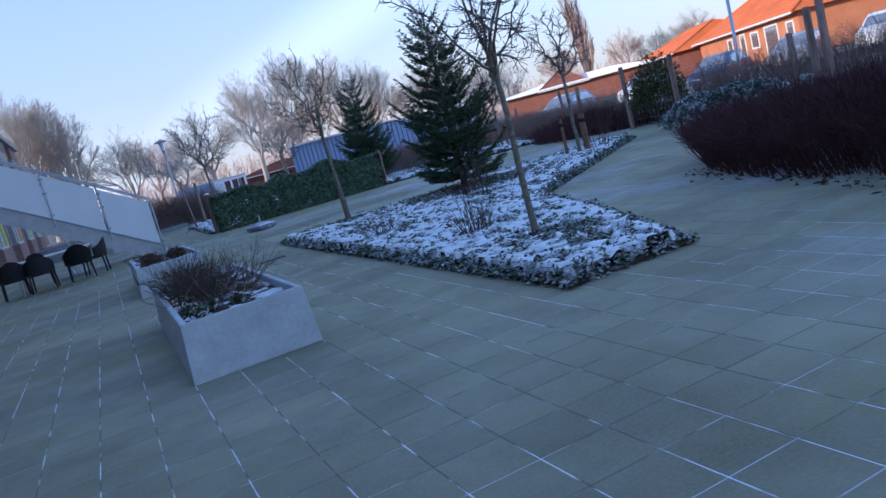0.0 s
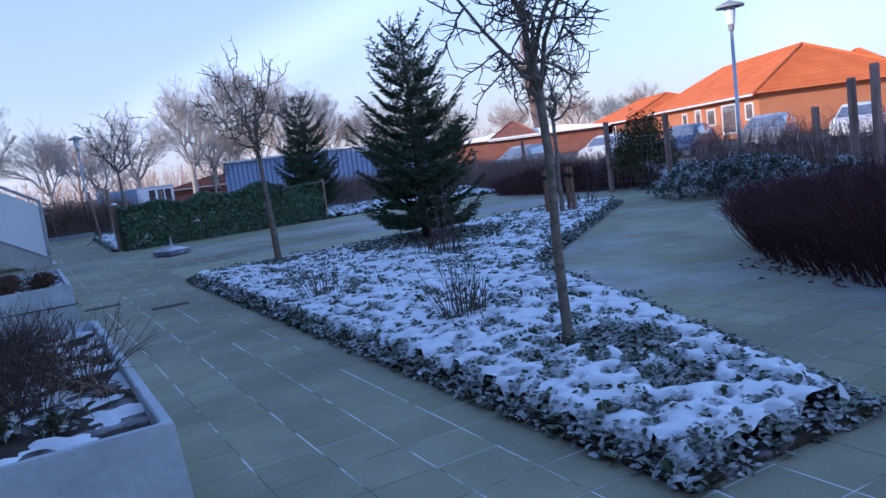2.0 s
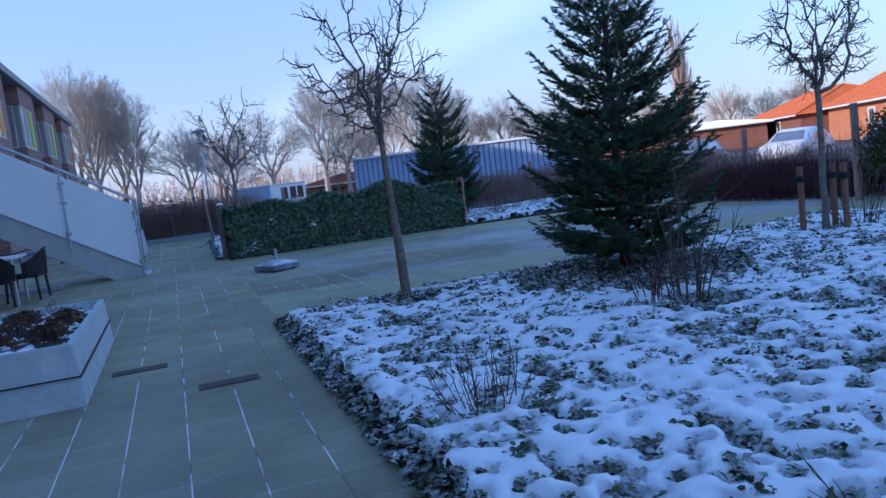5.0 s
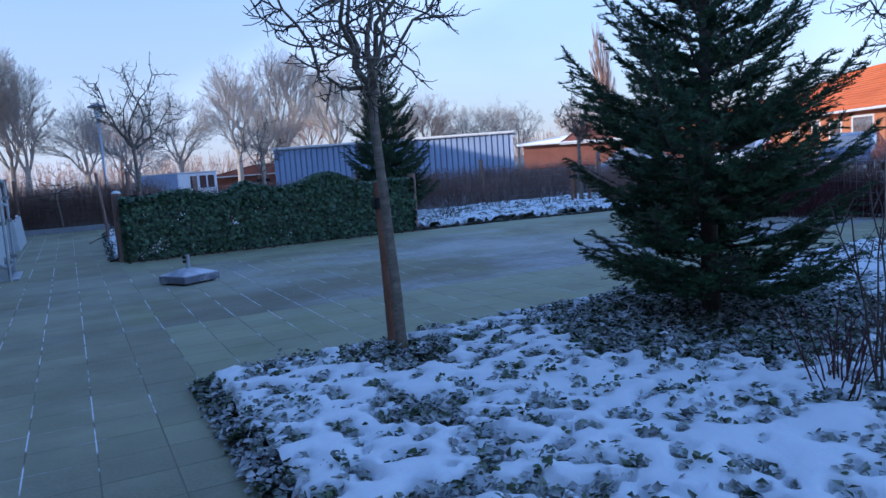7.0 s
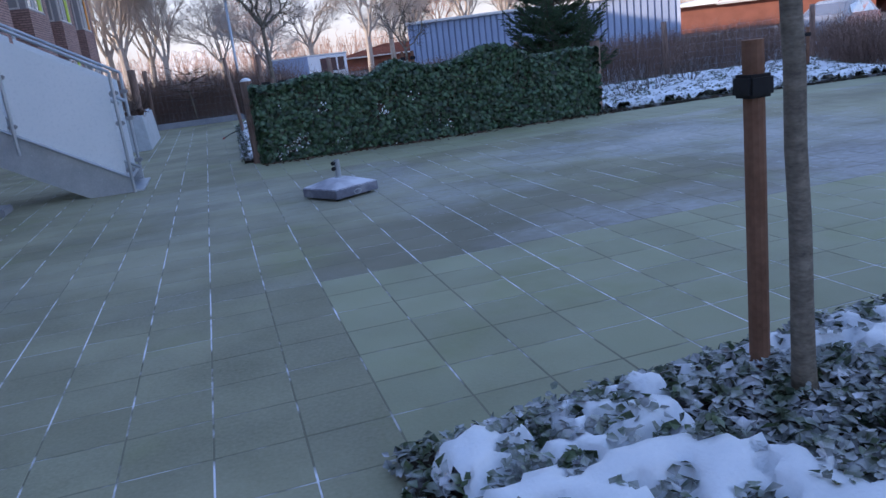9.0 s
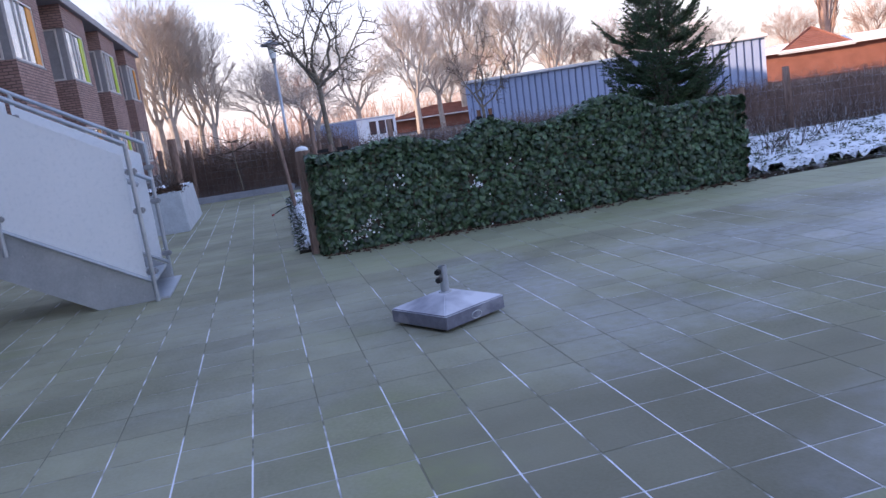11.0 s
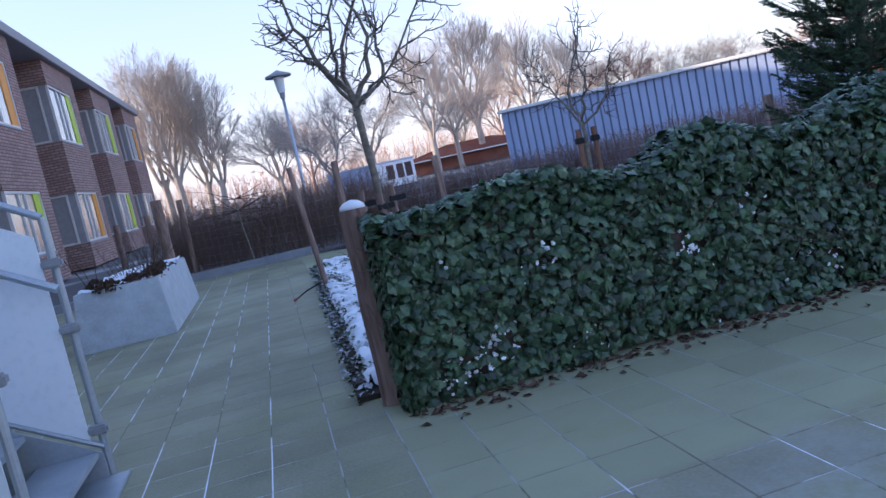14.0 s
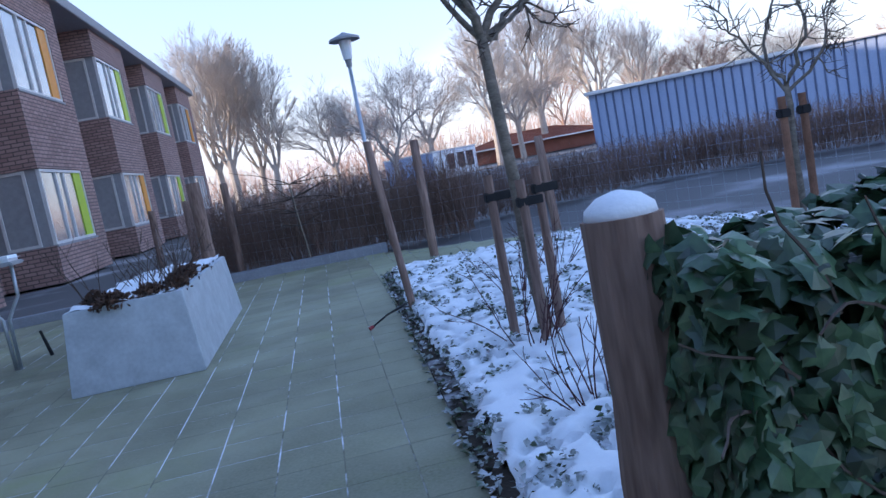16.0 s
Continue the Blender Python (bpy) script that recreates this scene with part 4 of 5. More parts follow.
# ---- trees ----
def pollard(name, x, y, fork, top, rng_seed, r=0.05, label="", lean=(0.0, 0.0), crown=1.0, limbs=7, mat_b=None):
    rng = random.Random(rng_seed)
    t = thing(name, x, y, label=label, category="tree")
    pts = [Vector((lean[0] * k / 8 + 0.008 * rng.uniform(-1, 1), lean[1] * k / 8 + 0.008 * rng.uniform(-1, 1), fork * k / 8)) for k in range(9)]
    tr = bmesh.new()
    ring_tube(tr, pts, [r * 1.35, r * 1.08] + [r * (1 - 0.03 * k) for k in range(7)], 12)
    part("trunk", tr, mat_b or M_BARK, t, "pale grey-brown bark", True)
    tw, fine = Twigs(), Twigs()
    tall = top - fork
    head = pts[-1]
    mid, rx, rz = head + Vector((0, 0, tall * 0.5)), tall * 0.46 * crown, tall * 0.52

    def arm(p, q, r0, r1, steps, bow, store, sides):
        side = (rand_dir(rng) + Vector((0, 0, -0.5))) * (q - p).length * bow
        out, rad = [], []
        for i in range(steps + 1):
            u = i / steps
            out.append(p.lerp(q, u) + side * math.sin(u * math.pi) + rand_dir(rng) * (q - p).length * 0.035 * (0 < i < steps))
            rad.append(r0 + (r1 - r0) * u)
        store.add(out, rad, sides)
        return out

    for k in range(limbs):
        a = k * 2.4 + rng.uniform(-0.3, 0.3)
        lift = -0.12 + 1.08 * (k + 0.5) / limbs
        flat = math.sqrt(max(0.05, 1 - min(0.95, lift) ** 2))
        goal = mid + Vector((math.cos(a) * flat * rx, math.sin(a) * flat * rx, lift * rz)) * rng.uniform(0.85, 1.05)
        p = arm(head - Vector((0, 0, rng.uniform(0, 0.1))), goal, r * (0.7 if lift > 0.4 else 0.52), r * 0.2, 8, 0.16, tw, 7)
        for i in range(3, 9):
            for _ in range(2):
                d2 = ((p[i] - mid).normalized() * 0.6 + rand_dir(rng)).normalized()
                p2 = arm(p[i], p[i] + d2 * rng.uniform(0.12, 0.30) * tall + Vector((0, 0, 0.06 * tall)), r * 0.23, r * 0.12, 5, 0.14, tw, 5)
                for j in range(1, 6):
                    for _ in range(1 + j % 2):
                        p3, q3 = limb(rng, p2[j], (p2[j] - p2[j - 1]).normalized() + rand_dir(rng) * 1.1, rng.uniform(0.05, 0.16), r * 0.12, r * 0.08, 3, 0.4, 0.05)
                        fine.add(p3, q3, 4)
    tw.mesh("crown", mat_b or M_BARK, t, smooth=True)
    fine.mesh("outer_crown", M_TWIG, t, "short knobbly twigs")
    return t


def stakes(x, y, spots, height, label):
    t = thing("tree_stake", x, y, label=label, category="stake")
    for dx, dy, ln in spots:
        b = part("stake", tube([(dx, dy, -0.02), (dx + ln, dy, height)], [0.033, 0.032], 12), M_STAKE, t)
        part("strap", box(dx + ln - 0.045, dx + ln + 0.045, dy - 0.045, dy + 0.045, height - 0.17, height - 0.10, 0.01), M_RUBBER, b)
    return t


pollard("pollard_tree", 3.445, 5.82, 1.58, 2.85, 1, 0.030, "bare young tree with pruned crown in the snowy bed", (0.0, 0.0))
pollard("pollard_tree", 3.88, 12.62, 1.70, 2.85, 2, 0.032, "bare pruned tree tied to a brown stake", (-0.09, 0.0))
pollard("pollard_tree", 8.55, 12.2, 1.67, 2.82, 3, 0.036, "bare pruned tree between wooden stakes")
stakes(3.88, 12.62, ((0.03, 0.24, -0.02),), 1.14, "brown round stake tied to the tree with black strap")
stakes(8.55, 12.2, ((-0.22, 0.1, 0.0), (0.1, -0.18, 0.0), (0.22, 0.08, 0.0)), 0.82, "short brown stakes round the young tree")


def fir(x, y, height, width, seed, label):
    rng = random.Random(seed)
    t = thing("fir_tree", x, y, label=label, category="tree")
    tr = bmesh.new()
    ring_tube(tr, [(0, 0, 0), (0, 0, height * 0.3), (0.01, 0, height * 0.7), (0, 0.01, height)], [0.065, 0.05, 0.025, 0.006], 10)
    part("trunk", tr, M_TWIG, t, "dark brown trunk", True)
    tw, v, f = Twigs(), [], []

    def needles(p0, p1, dens):
        d = p1 - p0
        L = d.length
        if L < 1e-4:
            return
        d.normalize()
        u = d.cross(Vector((0, 0, 1)))
        u = u.normalized() if u.length > 0.01 else Vector((1, 0, 0))
        w = u.cross(d)
        for k in range(max(3, int(L * dens))):
            p = p0 + d * L * rng.random()
            a = rng.uniform(-0.6, math.pi + 0.6)
            side = (u * math.cos(a) + w * math.sin(a) * 0.7 + d * 0.55).normalized()
            q = side.cross(d).normalized() * 0.0036
            e = p + side * rng.uniform(0.022, 0.036)
            i = len(v)
            v.extend((tuple(p - q), tuple(p + q), tuple(e)))
            f.append((i, i + 1, i + 2))

    z = 0.30
    while z < height * 0.95:
        q = z / height
        reach = width * 0.86 * (1 - q) ** 0.52 * rng.uniform(0.86, 1.12) * (0.8 if q < 0.12 else 1.0)
        n = 9 if q < 0.7 else 6
        a0 = rng.uniform(0, 6.28)
        for k in range(n):
            a = a0 + k * math.tau / n + rng.uniform(-0.25, 0.25)
            R = reach * rng.uniform(0.62, 1.18)
            tilt = rng.uniform(-0.08, 0.10) + 0.95 * q
            out = Vector((math.cos(a), math.sin(a), tilt))
            side = Vector((-math.sin(a), math.cos(a), 0))
            pts = [Vector((0, 0, z)) + out * R * s + Vector((0, 0, 0.62 * R * (s * s - s * 0.72))) for s in (0, 0.2, 0.4, 0.6, 0.8, 1.0)]
            tw.add(pts, [0.013 * (1 - q * 0.6), 0.011, 0.008, 0.006, 0.005, 0.003], 4)
            needles(pts[2], pts[5], 260)
            m = max(3, int(R / 0.055))
            for j in range(m):
                s = 0.22 + 0.78 * (j + 1) / m
                i = min(4, int(s * 5))
                base = pts[i].lerp(pts[i + 1], s * 5 - i) if i < 5 else pts[5]
                for sg in (-1, 1):
                    ln = R * 0.42 * (1.12 - s) * rng.uniform(0.7, 1.15) + 0.05
                    tip = base + (side * sg * 0.85 + out.normalized() * 0.62).normalized() * ln + Vector((0, 0, rng.uniform(-0.03, 0.05)))
                    tw.add([base, tip], [0.004, 0.002], 3)
                    needles(base, tip, 300)
                    if ln > 0.14:
                        for h in (0.35, 0.6, 0.82):
                            b2 = base.lerp(tip, h)
                            t2 = b2 + (out.normalized() * 0.8 + side * sg * rng.uniform(-0.4, 0.5)).normalized() * ln * 0.4 + Vector((0, 0, rng.uniform(-0.02, 0.02)))
                            needles(b2, t2, 260)
        z += height * (0.037 + 0.036 * q) * rng.uniform(0.8, 1.2)
    tw.mesh("crown", M_TWIG, t)
    raw_mesh("needles", v, f, M_NEEDLE, t, "dark green needles")["kind"] = "stuff"
    return t


fir(5.96, 12.15, 3.36, 1.15, 5, "dark green young fir with layered branches in snowy bed")
fir(8.52, 24.0, 3.5, 1.3, 9, "smaller dark green fir behind the ivy hedge")


# ---- distant bare trees ----
def big_tree(seed, height, radius, stem, label, material, spread=0.9, levels=5, rise=0.04):
    """A bare tree whose limbs fork again and again inside a rounded crown."""
    rng = random.Random(seed)
    t = thing("bare_tree", 0, 0, label=label, category="tree", group="bare trees on the skyline")
    tr, tw = Twigs(), Twigs()
    mid, half = height * (0.5 + stem * 0.5), height * (0.5 - stem * 0.5) * 1.04

    def room(p):
        return math.sqrt((p.x * p.x + p.y * p.y) / (radius * radius) + ((p.z - mid) / half) ** 2)

    def grow(p, d, length, r, level):
        end = p + d * length
        if level < levels and room(end) > 0.85:
            length *= max(0.4, 1.7 - room(end) * 0.85)
        pts, rad = limb(rng, p, d, length, r, max(0.004, r * 0.6), 4 if level > 1 else 3, 0.13, rise)
        (tr if level >= levels - 1 else tw).add(pts, rad, 6 if level >= levels - 1 else 3)
        if level == 0:
            return
        forks = 5 if level == levels else 4
        for k in range(forks):
            i = len(pts) - 1 if k < 2 else rng.randrange(1, len(pts))
            side = rand_dir(rng)
            way = (pts[i] - pts[i - 1]).normalized()
            side = (side - way * side.dot(way)).normalized()
            out = Vector((pts[i].x / radius, pts[i].y / radius, 0.0)) * 0.35
            grow(pts[i], (way + side * spread * rng.uniform(0.6, 1.25) + out).normalized(), length * rng.uniform(0.60, 0.84), max(0.006, r * 0.5), level - 1)

    trunk, tq = limb(rng, Vector((0, 0, -0.1)), Vector((0, 0, 1)), height * (stem + 0.06), height * 0.024, height * 0.018, 5, 0.04, 0.1)
    tr.add(trunk, tq, 8)
    for k in range(4):
        grow(trunk[-1 - k % 2], Vector((math.cos(k * 1.6 + seed) * spread * 0.75, math.sin(k * 1.6 + seed) * spread * 0.75, 1)).normalized(), height * 0.22, height * 0.011, levels)
    tr.mesh("trunk", material, t)
    tw.mesh("crown", material, t, "fine bare twigs")["kind"] = "stuff"
    return t


PALE, SLIM, RUST, TALL = ("broad bare tree with a rounded pale crown", "slender bare birch with fine hanging twigs", "bare tree with a reddish-brown crown", "narrow bare poplar on the skyline")
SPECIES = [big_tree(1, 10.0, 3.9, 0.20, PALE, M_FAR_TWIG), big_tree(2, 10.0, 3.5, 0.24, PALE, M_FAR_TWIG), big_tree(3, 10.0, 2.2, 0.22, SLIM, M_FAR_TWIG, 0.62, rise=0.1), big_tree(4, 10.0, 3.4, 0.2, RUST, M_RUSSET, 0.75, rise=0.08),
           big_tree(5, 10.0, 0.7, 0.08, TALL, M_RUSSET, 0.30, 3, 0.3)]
# x, y, height, species
SKYLINE = [(-1.8, 80.3, 12.2, 2), (-5.3, 84, 13, 2), (-3.6, 78, 12.4, 2), (-0.6, 78, 9.6, 2), (4.0, 80, 10.0, 0), (11.2, 77, 10.2, 1), (15.3, 73.1, 9.6, 2), (18.6, 78.5, 10.2, 1), (22.3, 83.8, 12.4, 2), (28.1, 86.2, 11.4, 2), (34, 90, 10.4, 2),
           (40.9, 89.6, 10.3, 3), (46.5, 92.4, 9.0, 1)]
SKYLINE += [(37, 92, 9.0, 3), (48.5, 88, 9.4, 0), (53, 89, 8.4, 1), (61.8, 82.3, 16.4, 4), (59.2, 79.6, 14.5, 4), (55.5, 80, 7.6, 3), (70, 85, 8.2, 3), (73.5, 82, 8.0, 0), (78, 80, 8.4, 3), (86, 74, 8.0, 1)]
SKYLINE += [(-9.5, 88, 12, 2), (-14, 92, 12, 0), (7.5, 96, 9.5, 3), (25, 100, 10, 0), (31, 104, 11, 3), (-21, 96, 11, 1), (92, 66, 9, 0), (5.2, 48.3, 5.6, 1)]
rng = random.Random(77)
used = set()
for x, y, h, k in SKYLINE:
    m = pose(x, y, -0.06, 0, 0, rng.uniform(0, 360)) @ Matrix.Scale(h / 10.0, 4)
    if k in used:
        copy_thing(SPECIES[k], m)
    else:
        SPECIES[k].matrix_world = m
        used.add(k)


# ---- bare hedges, shrubs ----
def twig_hedge(name, line, height, depth, per_m, material, label, seed, category="hedge", r=0.005, lean=0.25):
    rng = random.Random(seed)
    tw = Twigs()
    for (x0, y0), (x1, y1) in zip(line, line[1:]):
        L = math.hypot(x1 - x0, y1 - y0)
        nx, ny = -(y1 - y0) / L, (x1 - x0) / L
        for _ in range(int(L * per_m)):
            s, o = rng.random(), rng.uniform(-0.5, 0.5) * depth
            z0 = rng.random() ** 2 * height * 0.45
            p = Vector((x0 + (x1 - x0) * s + nx * o, y0 + (y1 - y0) * s + ny * o, z0 * 0.9))
            pts, rad = limb(rng, p, Vector((rng.gauss(0, lean), rng.gauss(0, lean), 1)), (height - z0) * rng.uniform(0.6, 1.06), r, r * 0.5, 4, 0.2, 0.05)
            tw.add(pts, rad, 3)
            for _ in range(3):
                i = rng.randrange(1, 5)
                p2, q2 = limb(rng, pts[i], rand_dir(rng) + Vector((0, 0, 0.5)), height * rng.uniform(0.1, 0.25), r * 0.6, r * 0.35, 2, 0.2, 0.0)
                tw.add(p2, q2, 3)
    ob = tw.mesh(name, material)
    return tagged(ob, label, category)


def bush(name, x, y, rx, ry, height, count, material, label, seed, r=0.004, rot=0.0, flat=0.6):
    """A rounded mound of fine stems."""
    rng = random.Random(seed)
    tw = Twigs()
    for _ in range(count):
        a, q = rng.uniform(0, math.tau), rng.random() ** 0.5
        sx, sy = math.cos(a) * q, math.sin(a) * q
        top = height * (1 - q ** 2.4 * flat) * rng.uniform(0.8, 1.08)
        start = Vector((sx * rx * 0.96, sy * ry * 0.96, 0))
        end = Vector((sx * rx * 1.06, sy * ry * 1.06, top))
        mid = start.lerp(end, 0.5) + rand_dir(rng) * 0.06
        tw.add([start, mid, end], [r, r * 0.8, r * 0.45], 3)
        for _ in range(4):
            b = mid.lerp(end, rng.random())
            tw.add([b, b + (end - mid).normalized() * rng.uniform(0.06, 0.16) + rand_dir(rng) * 0.09], [r * 0.6, r * 0.35], 3)
    ob = tw.mesh(name, material)
    ob.matrix_world = pose(x, y, 0, 0, 0, rot)
    return tagged(ob, label, "shrub")


bush("red_shrub", 7.68, 4.55, 2.15, 3.35, 0.64, 9500, M_RED_TWIG, "dense mound of dark red bare twigs", 31, rot=-12, flat=0.28)
bush("red_shrub", 12.75, 17.2, 0.9, 2.6, 0.62, 3000, M_RED_TWIG, "rounded dark red twig mound by the far fence", 32, rot=8)
twig_hedge("beech_hedge", [(0.35, 32.4), (1.6, 32.35), (4.6, 32.0)], 1.32, 0.9, 520, M_HEDGE, "tall brown bare hedge behind the path's end", 41)
twig_hedge("beech_hedge", [(4.2, 33.6), (9.0, 34.5), (19.0, 30.5)], 0.95, 0.7, 320, M_HEDGE, "brown clipped hedge in front of the pavilion", 42)
twig_hedge("bare_hedge", [(8.4, 25.2), (15.0, 25.4), (15.4, 24.0)], 0.85, 0.8, 200, M_HEDGE, "low brown bare shrubs along the far bed", 43)
twig_hedge("bare_hedge", [(14.0, 23.2), (13.7, 20.6)], 0.8, 0.7, 200, M_HEDGE, "brown bare hedge at the terrace corner", 47)
twig_hedge("bare_hedge", [(14.6, 24.0), (13.6, 19.6), (12.9, 15.2)], 0.95, 0.5, 200, M_HEDGE, "brown bare hedge along the car park fence", 44)
twig_hedge("bare_hedge", [(12.6, 13.0), (12.0, 9.6), (10.9, 6.0), (10.2, 1.0)], 1.15, 0.7, 200, M_HEDGE, "brown bare hedge along the wire fence", 45)
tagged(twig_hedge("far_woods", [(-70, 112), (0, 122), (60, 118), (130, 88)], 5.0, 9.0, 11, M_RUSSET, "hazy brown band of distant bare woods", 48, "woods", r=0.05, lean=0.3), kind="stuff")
tagged(link("kerb", box(-4.0, 3.1, 31.58, 31.75, -0.02, 0.14, 0.015), M_KERB), "grey stone kerb at the path's end", "kerb", kind="structure")


def wire_fence(name, pts, height, label, r=0.06, mesh_step=0.15, hgts=None):
    t = thing(name, 0, 0, label=label, category="fence")
    wires = Twigs()
    for k, (x, y) in enumerate(pts):
        h = hgts[k] if hgts else height
        rg = random.Random(k + int(x * 10))
        bm = bmesh.new()
        lx, ly = rg.uniform(-0.05, 0.05), rg.uniform(-0.05, 0.05)
        ring_tube(bm, [(x, y, -0.02), (x + lx * 0.5, y + ly * 0.5, h * 0.5), (x + lx, y + ly, h - 0.02), (x + lx, y + ly, h)], [r, r * 0.98, r * 0.96, r * 0.8], 12)
        part("fence_post", bm, M_WOOD, t, "weathered round post")
    for (x0, y0), (x1, y1) in zip(pts, pts[1:]):
        L = math.hypot(x1 - x0, y1 - y0)
        for j in range(int(height / mesh_step)):
            z = 0.08 + j * mesh_step
            wires.add([Vector((x0, y0, z)), Vector((x1, y1, z))], [0.0012, 0.0012], 3)
        for j in range(int(L / mesh_step)):
            s = (j + 0.5) * mesh_step / L
            wires.add([Vector((x0 + (x1 - x0) * s, y0 + (y1 - y0) * s, 0.05)), Vector((x0 + (x1 - x0) * s, y0 + (y1 - y0) * s, height * 0.85))], [0.0012, 0.0012], 3)
    wires.mesh("wire_mesh", M_STEEL, t, "galvanised wire netting")
    return t


wire_fence("wire_fence", [(16.5, 24.0), (13.9, 19.4), (12.1, 14.9), (11.9, 13.0), (11.75, 9.75), (10.75, 8.55), (10.35, 8.0), (9.8, 4.0), (9.2, -2.0)], 1.3, "wire netting fence on round wooden posts", hgts=[1.4, 1.35, 1.52, 1.5, 1.28, 1.6, 1.72, 1.6, 1.6])
wire_fence("wire_fence", [(-0.6, 33.4), (0.1, 32.6), (0.85, 32.0), (3.57, 29.88), (5.3, 29.9), (8.3, 25.3), (11.5, 25.0), (14.8, 24.6)], 1.15, "wire netting fence behind the beds", hgts=[1.3, 1.35, 1.5, 1.55, 1.3, 1.15, 1.2, 1.2])


# ---- lamps ----
def lamp(x, y, h, label):
    t = thing("street_lamp", x, y, label=label, category="lamp")
    part("pole", tube([(0, 0, -0.02), (0, 0, 0.8), (0, 0, h - 0.5)], [0.045, 0.04, 0.032], 12), M_STEEL, t, smooth=True)
    part("collar", tube([(0, 0, h - 0.52), (0, 0, h - 0.40)], [0.05, 0.06], 14), M_GREYFRAME, t)
    part("glass", tube([(0, 0, h - 0.40), (0, 0, h - 0.08)], [0.075, 0.11], 16), M_PANEL, t, "clear lantern glass")
    part("hat", tube([(0, 0, h - 0.08), (0, 0, h - 0.04), (0, 0, h + 0.04), (0, 0, h + 0.06)], [0.27, 0.26, 0.06, 0.02], 20), M_GREYFRAME, t, "wide flat metal hat")
    return t


lamp(3.2, 33.3, 3.6, "path lamp with wide metal hat beyond the kerb")
lamp(13.35, 12.5, 3.45, "path lamp with lantern by the car park")


# ---- umbrella base ----
def umbrella_base(x, y, rz):
    t = thing("parasol_stand", x, y, 0, rz, label="square frosted granite parasol base with steel tube", category="parasol base")
    bm = bmesh.new()
    loops = [[bm.verts.new((sx * w, sy * w, z)) for sx, sy in ((-1, -1), (1, -1), (1, 1), (-1, 1))] for w, z in ((0.25, 0.02), (0.25, 0.105), (0.07, 0.17))]
    for a, b in zip(loops, loops[1:]):
        for k in range(4):
            bm.faces.new((a[k], a[(k + 1) % 4], b[(k + 1) % 4], b[k]))
    bm.faces.new(loops[0][::-1])
    bm.faces.new(loops[-1])
    bmesh.ops.bevel(bm, geom=list(bm.edges), offset=0.006, segments=2, affect="EDGES")
    part("weight", bm, M_GRANITE, t, "frosted blue-grey stone slab")
    for sx in (-1, 1):
        for sy in (-1, 1):
            part("foot", tube([(sx * 0.18, sy * 0.18, 0), (sx * 0.18, sy * 0.18, 0.022)], [0.02, 0.02], 10), M_RUBBER, t)
    pole = bmesh.new()
    ring_tube(pole, [(0, 0, 0.16), (0, 0, 0.335)], [0.027, 0.027], 18, cap=False)
    ring_tube(pole, [(0, 0, 0.335), (0, 0, 0.17)], [0.022, 0.022], 18, cap=False)
    ring_tube(pole, [(0, 0, 0.333), (0, 0, 0.334)], [0.027, 0.022], 18, cap=False)
    tb = part("tube", pole, M_STEEL, t, "open steel tube", True)
    part("collar", tube([(0, 0, 0.165), (0, 0, 0.178)], [0.045, 0.04], 18), M_STEEL, tb)
    for z in (0.26, 0.31):
        part("knob", tube([(-0.027, -0.01, z), (-0.05, -0.02, z), (-0.055, -0.022, z), (-0.075, -0.03, z)], [0.007, 0.007, 0.02, 0.018], 12), M_RUBBER, tb, "black clamping knob")
    ringb = bmesh.new()
    ring_tube(ringb, [(0.04 * math.cos(a), -0.25, 0.05 + 0.022 * math.sin(a)) for a in [k * math.tau / 16 for k in range(17)]], [0.004] * 17, 6)
    part("handle_ring", ringb, M_STEEL, t, "small steel carrying ring")
    return t


umbrella_base(3.335, 17.88, 29)


# ---- garden table and wicker chairs ----
def wicker_chair(x, y, rz):
    t = thing("garden_chair", x, y, 0, rz, label="black woven wicker garden armchair at the table", category="chair", group="wicker chairs at the garden table")
    part("seat", box(-0.25, 0.25, -0.25, 0.25, 0.38, 0.44, 0.02), M_WICKER, t)
    bm = bmesh.new()
    cols = []
    for k in range(13):
        a = math.pi * k / 12
        x0, y0 = 0.28 * math.cos(a), 0.05 + 0.25 * math.sin(a)
        top = 0.62 + 0.20 * math.sin(a) ** 2
        cols.append([bm.verts.new((x0, y0, 0.40)), bm.verts.new((x0 * 1.05, y0 * 1.08, top))])
    for a, b in zip(cols, cols[1:]):
        bm.faces.new((a[0], b[0], b[1], a[1]))
    bmesh.ops.solidify(bm, geom=bm.faces[:], thickness=0.03)
    part("backrest", bm, M_WICKER, t)
    for sx in (-1, 1):
        for sy in (-1, 1):
            leg = part("leg", tube([(sx * 0.24, sy * 0.23, 0.0), (sx * 0.22, sy * 0.21, 0.40)], [0.018, 0.022], 8), M_WICKER, t)
            part("foot_cap", tube([(sx * 0.24, sy * 0.23, -0.001), (sx * 0.239, sy * 0.229, 0.03)], [0.02, 0.02], 8), M_STEEL, leg)
    return t


tb = thing("garden_table", -1.1, 18.75, label="white slatted garden table with a light frame", category="table")
for k in range(7):
    part("slat", box(-0.8, 0.8, -0.45 + k * 0.13, -0.45 + k * 0.13 + 0.115, 0.70, 0.73, 0.006), M_WHITE, tb)
for sx in (-0.72, 0.72):
    for sy in (-0.38, 0.38):
        part("leg", tube([(sx, sy, 0), (sx, sy, 0.70)], [0.025, 0.025], 8), M_STEEL, tb)
ch = wicker_chair(-1.9, 18.15, 190)
for x, y, a in ((-1.35, 18.1, 178), (-0.6, 18.15, 185), (-0.3, 18.8, 262), (-1.5, 19.5, 5)):
    copy_thing(ch, pose(x, y, 0, 0, 0, a))

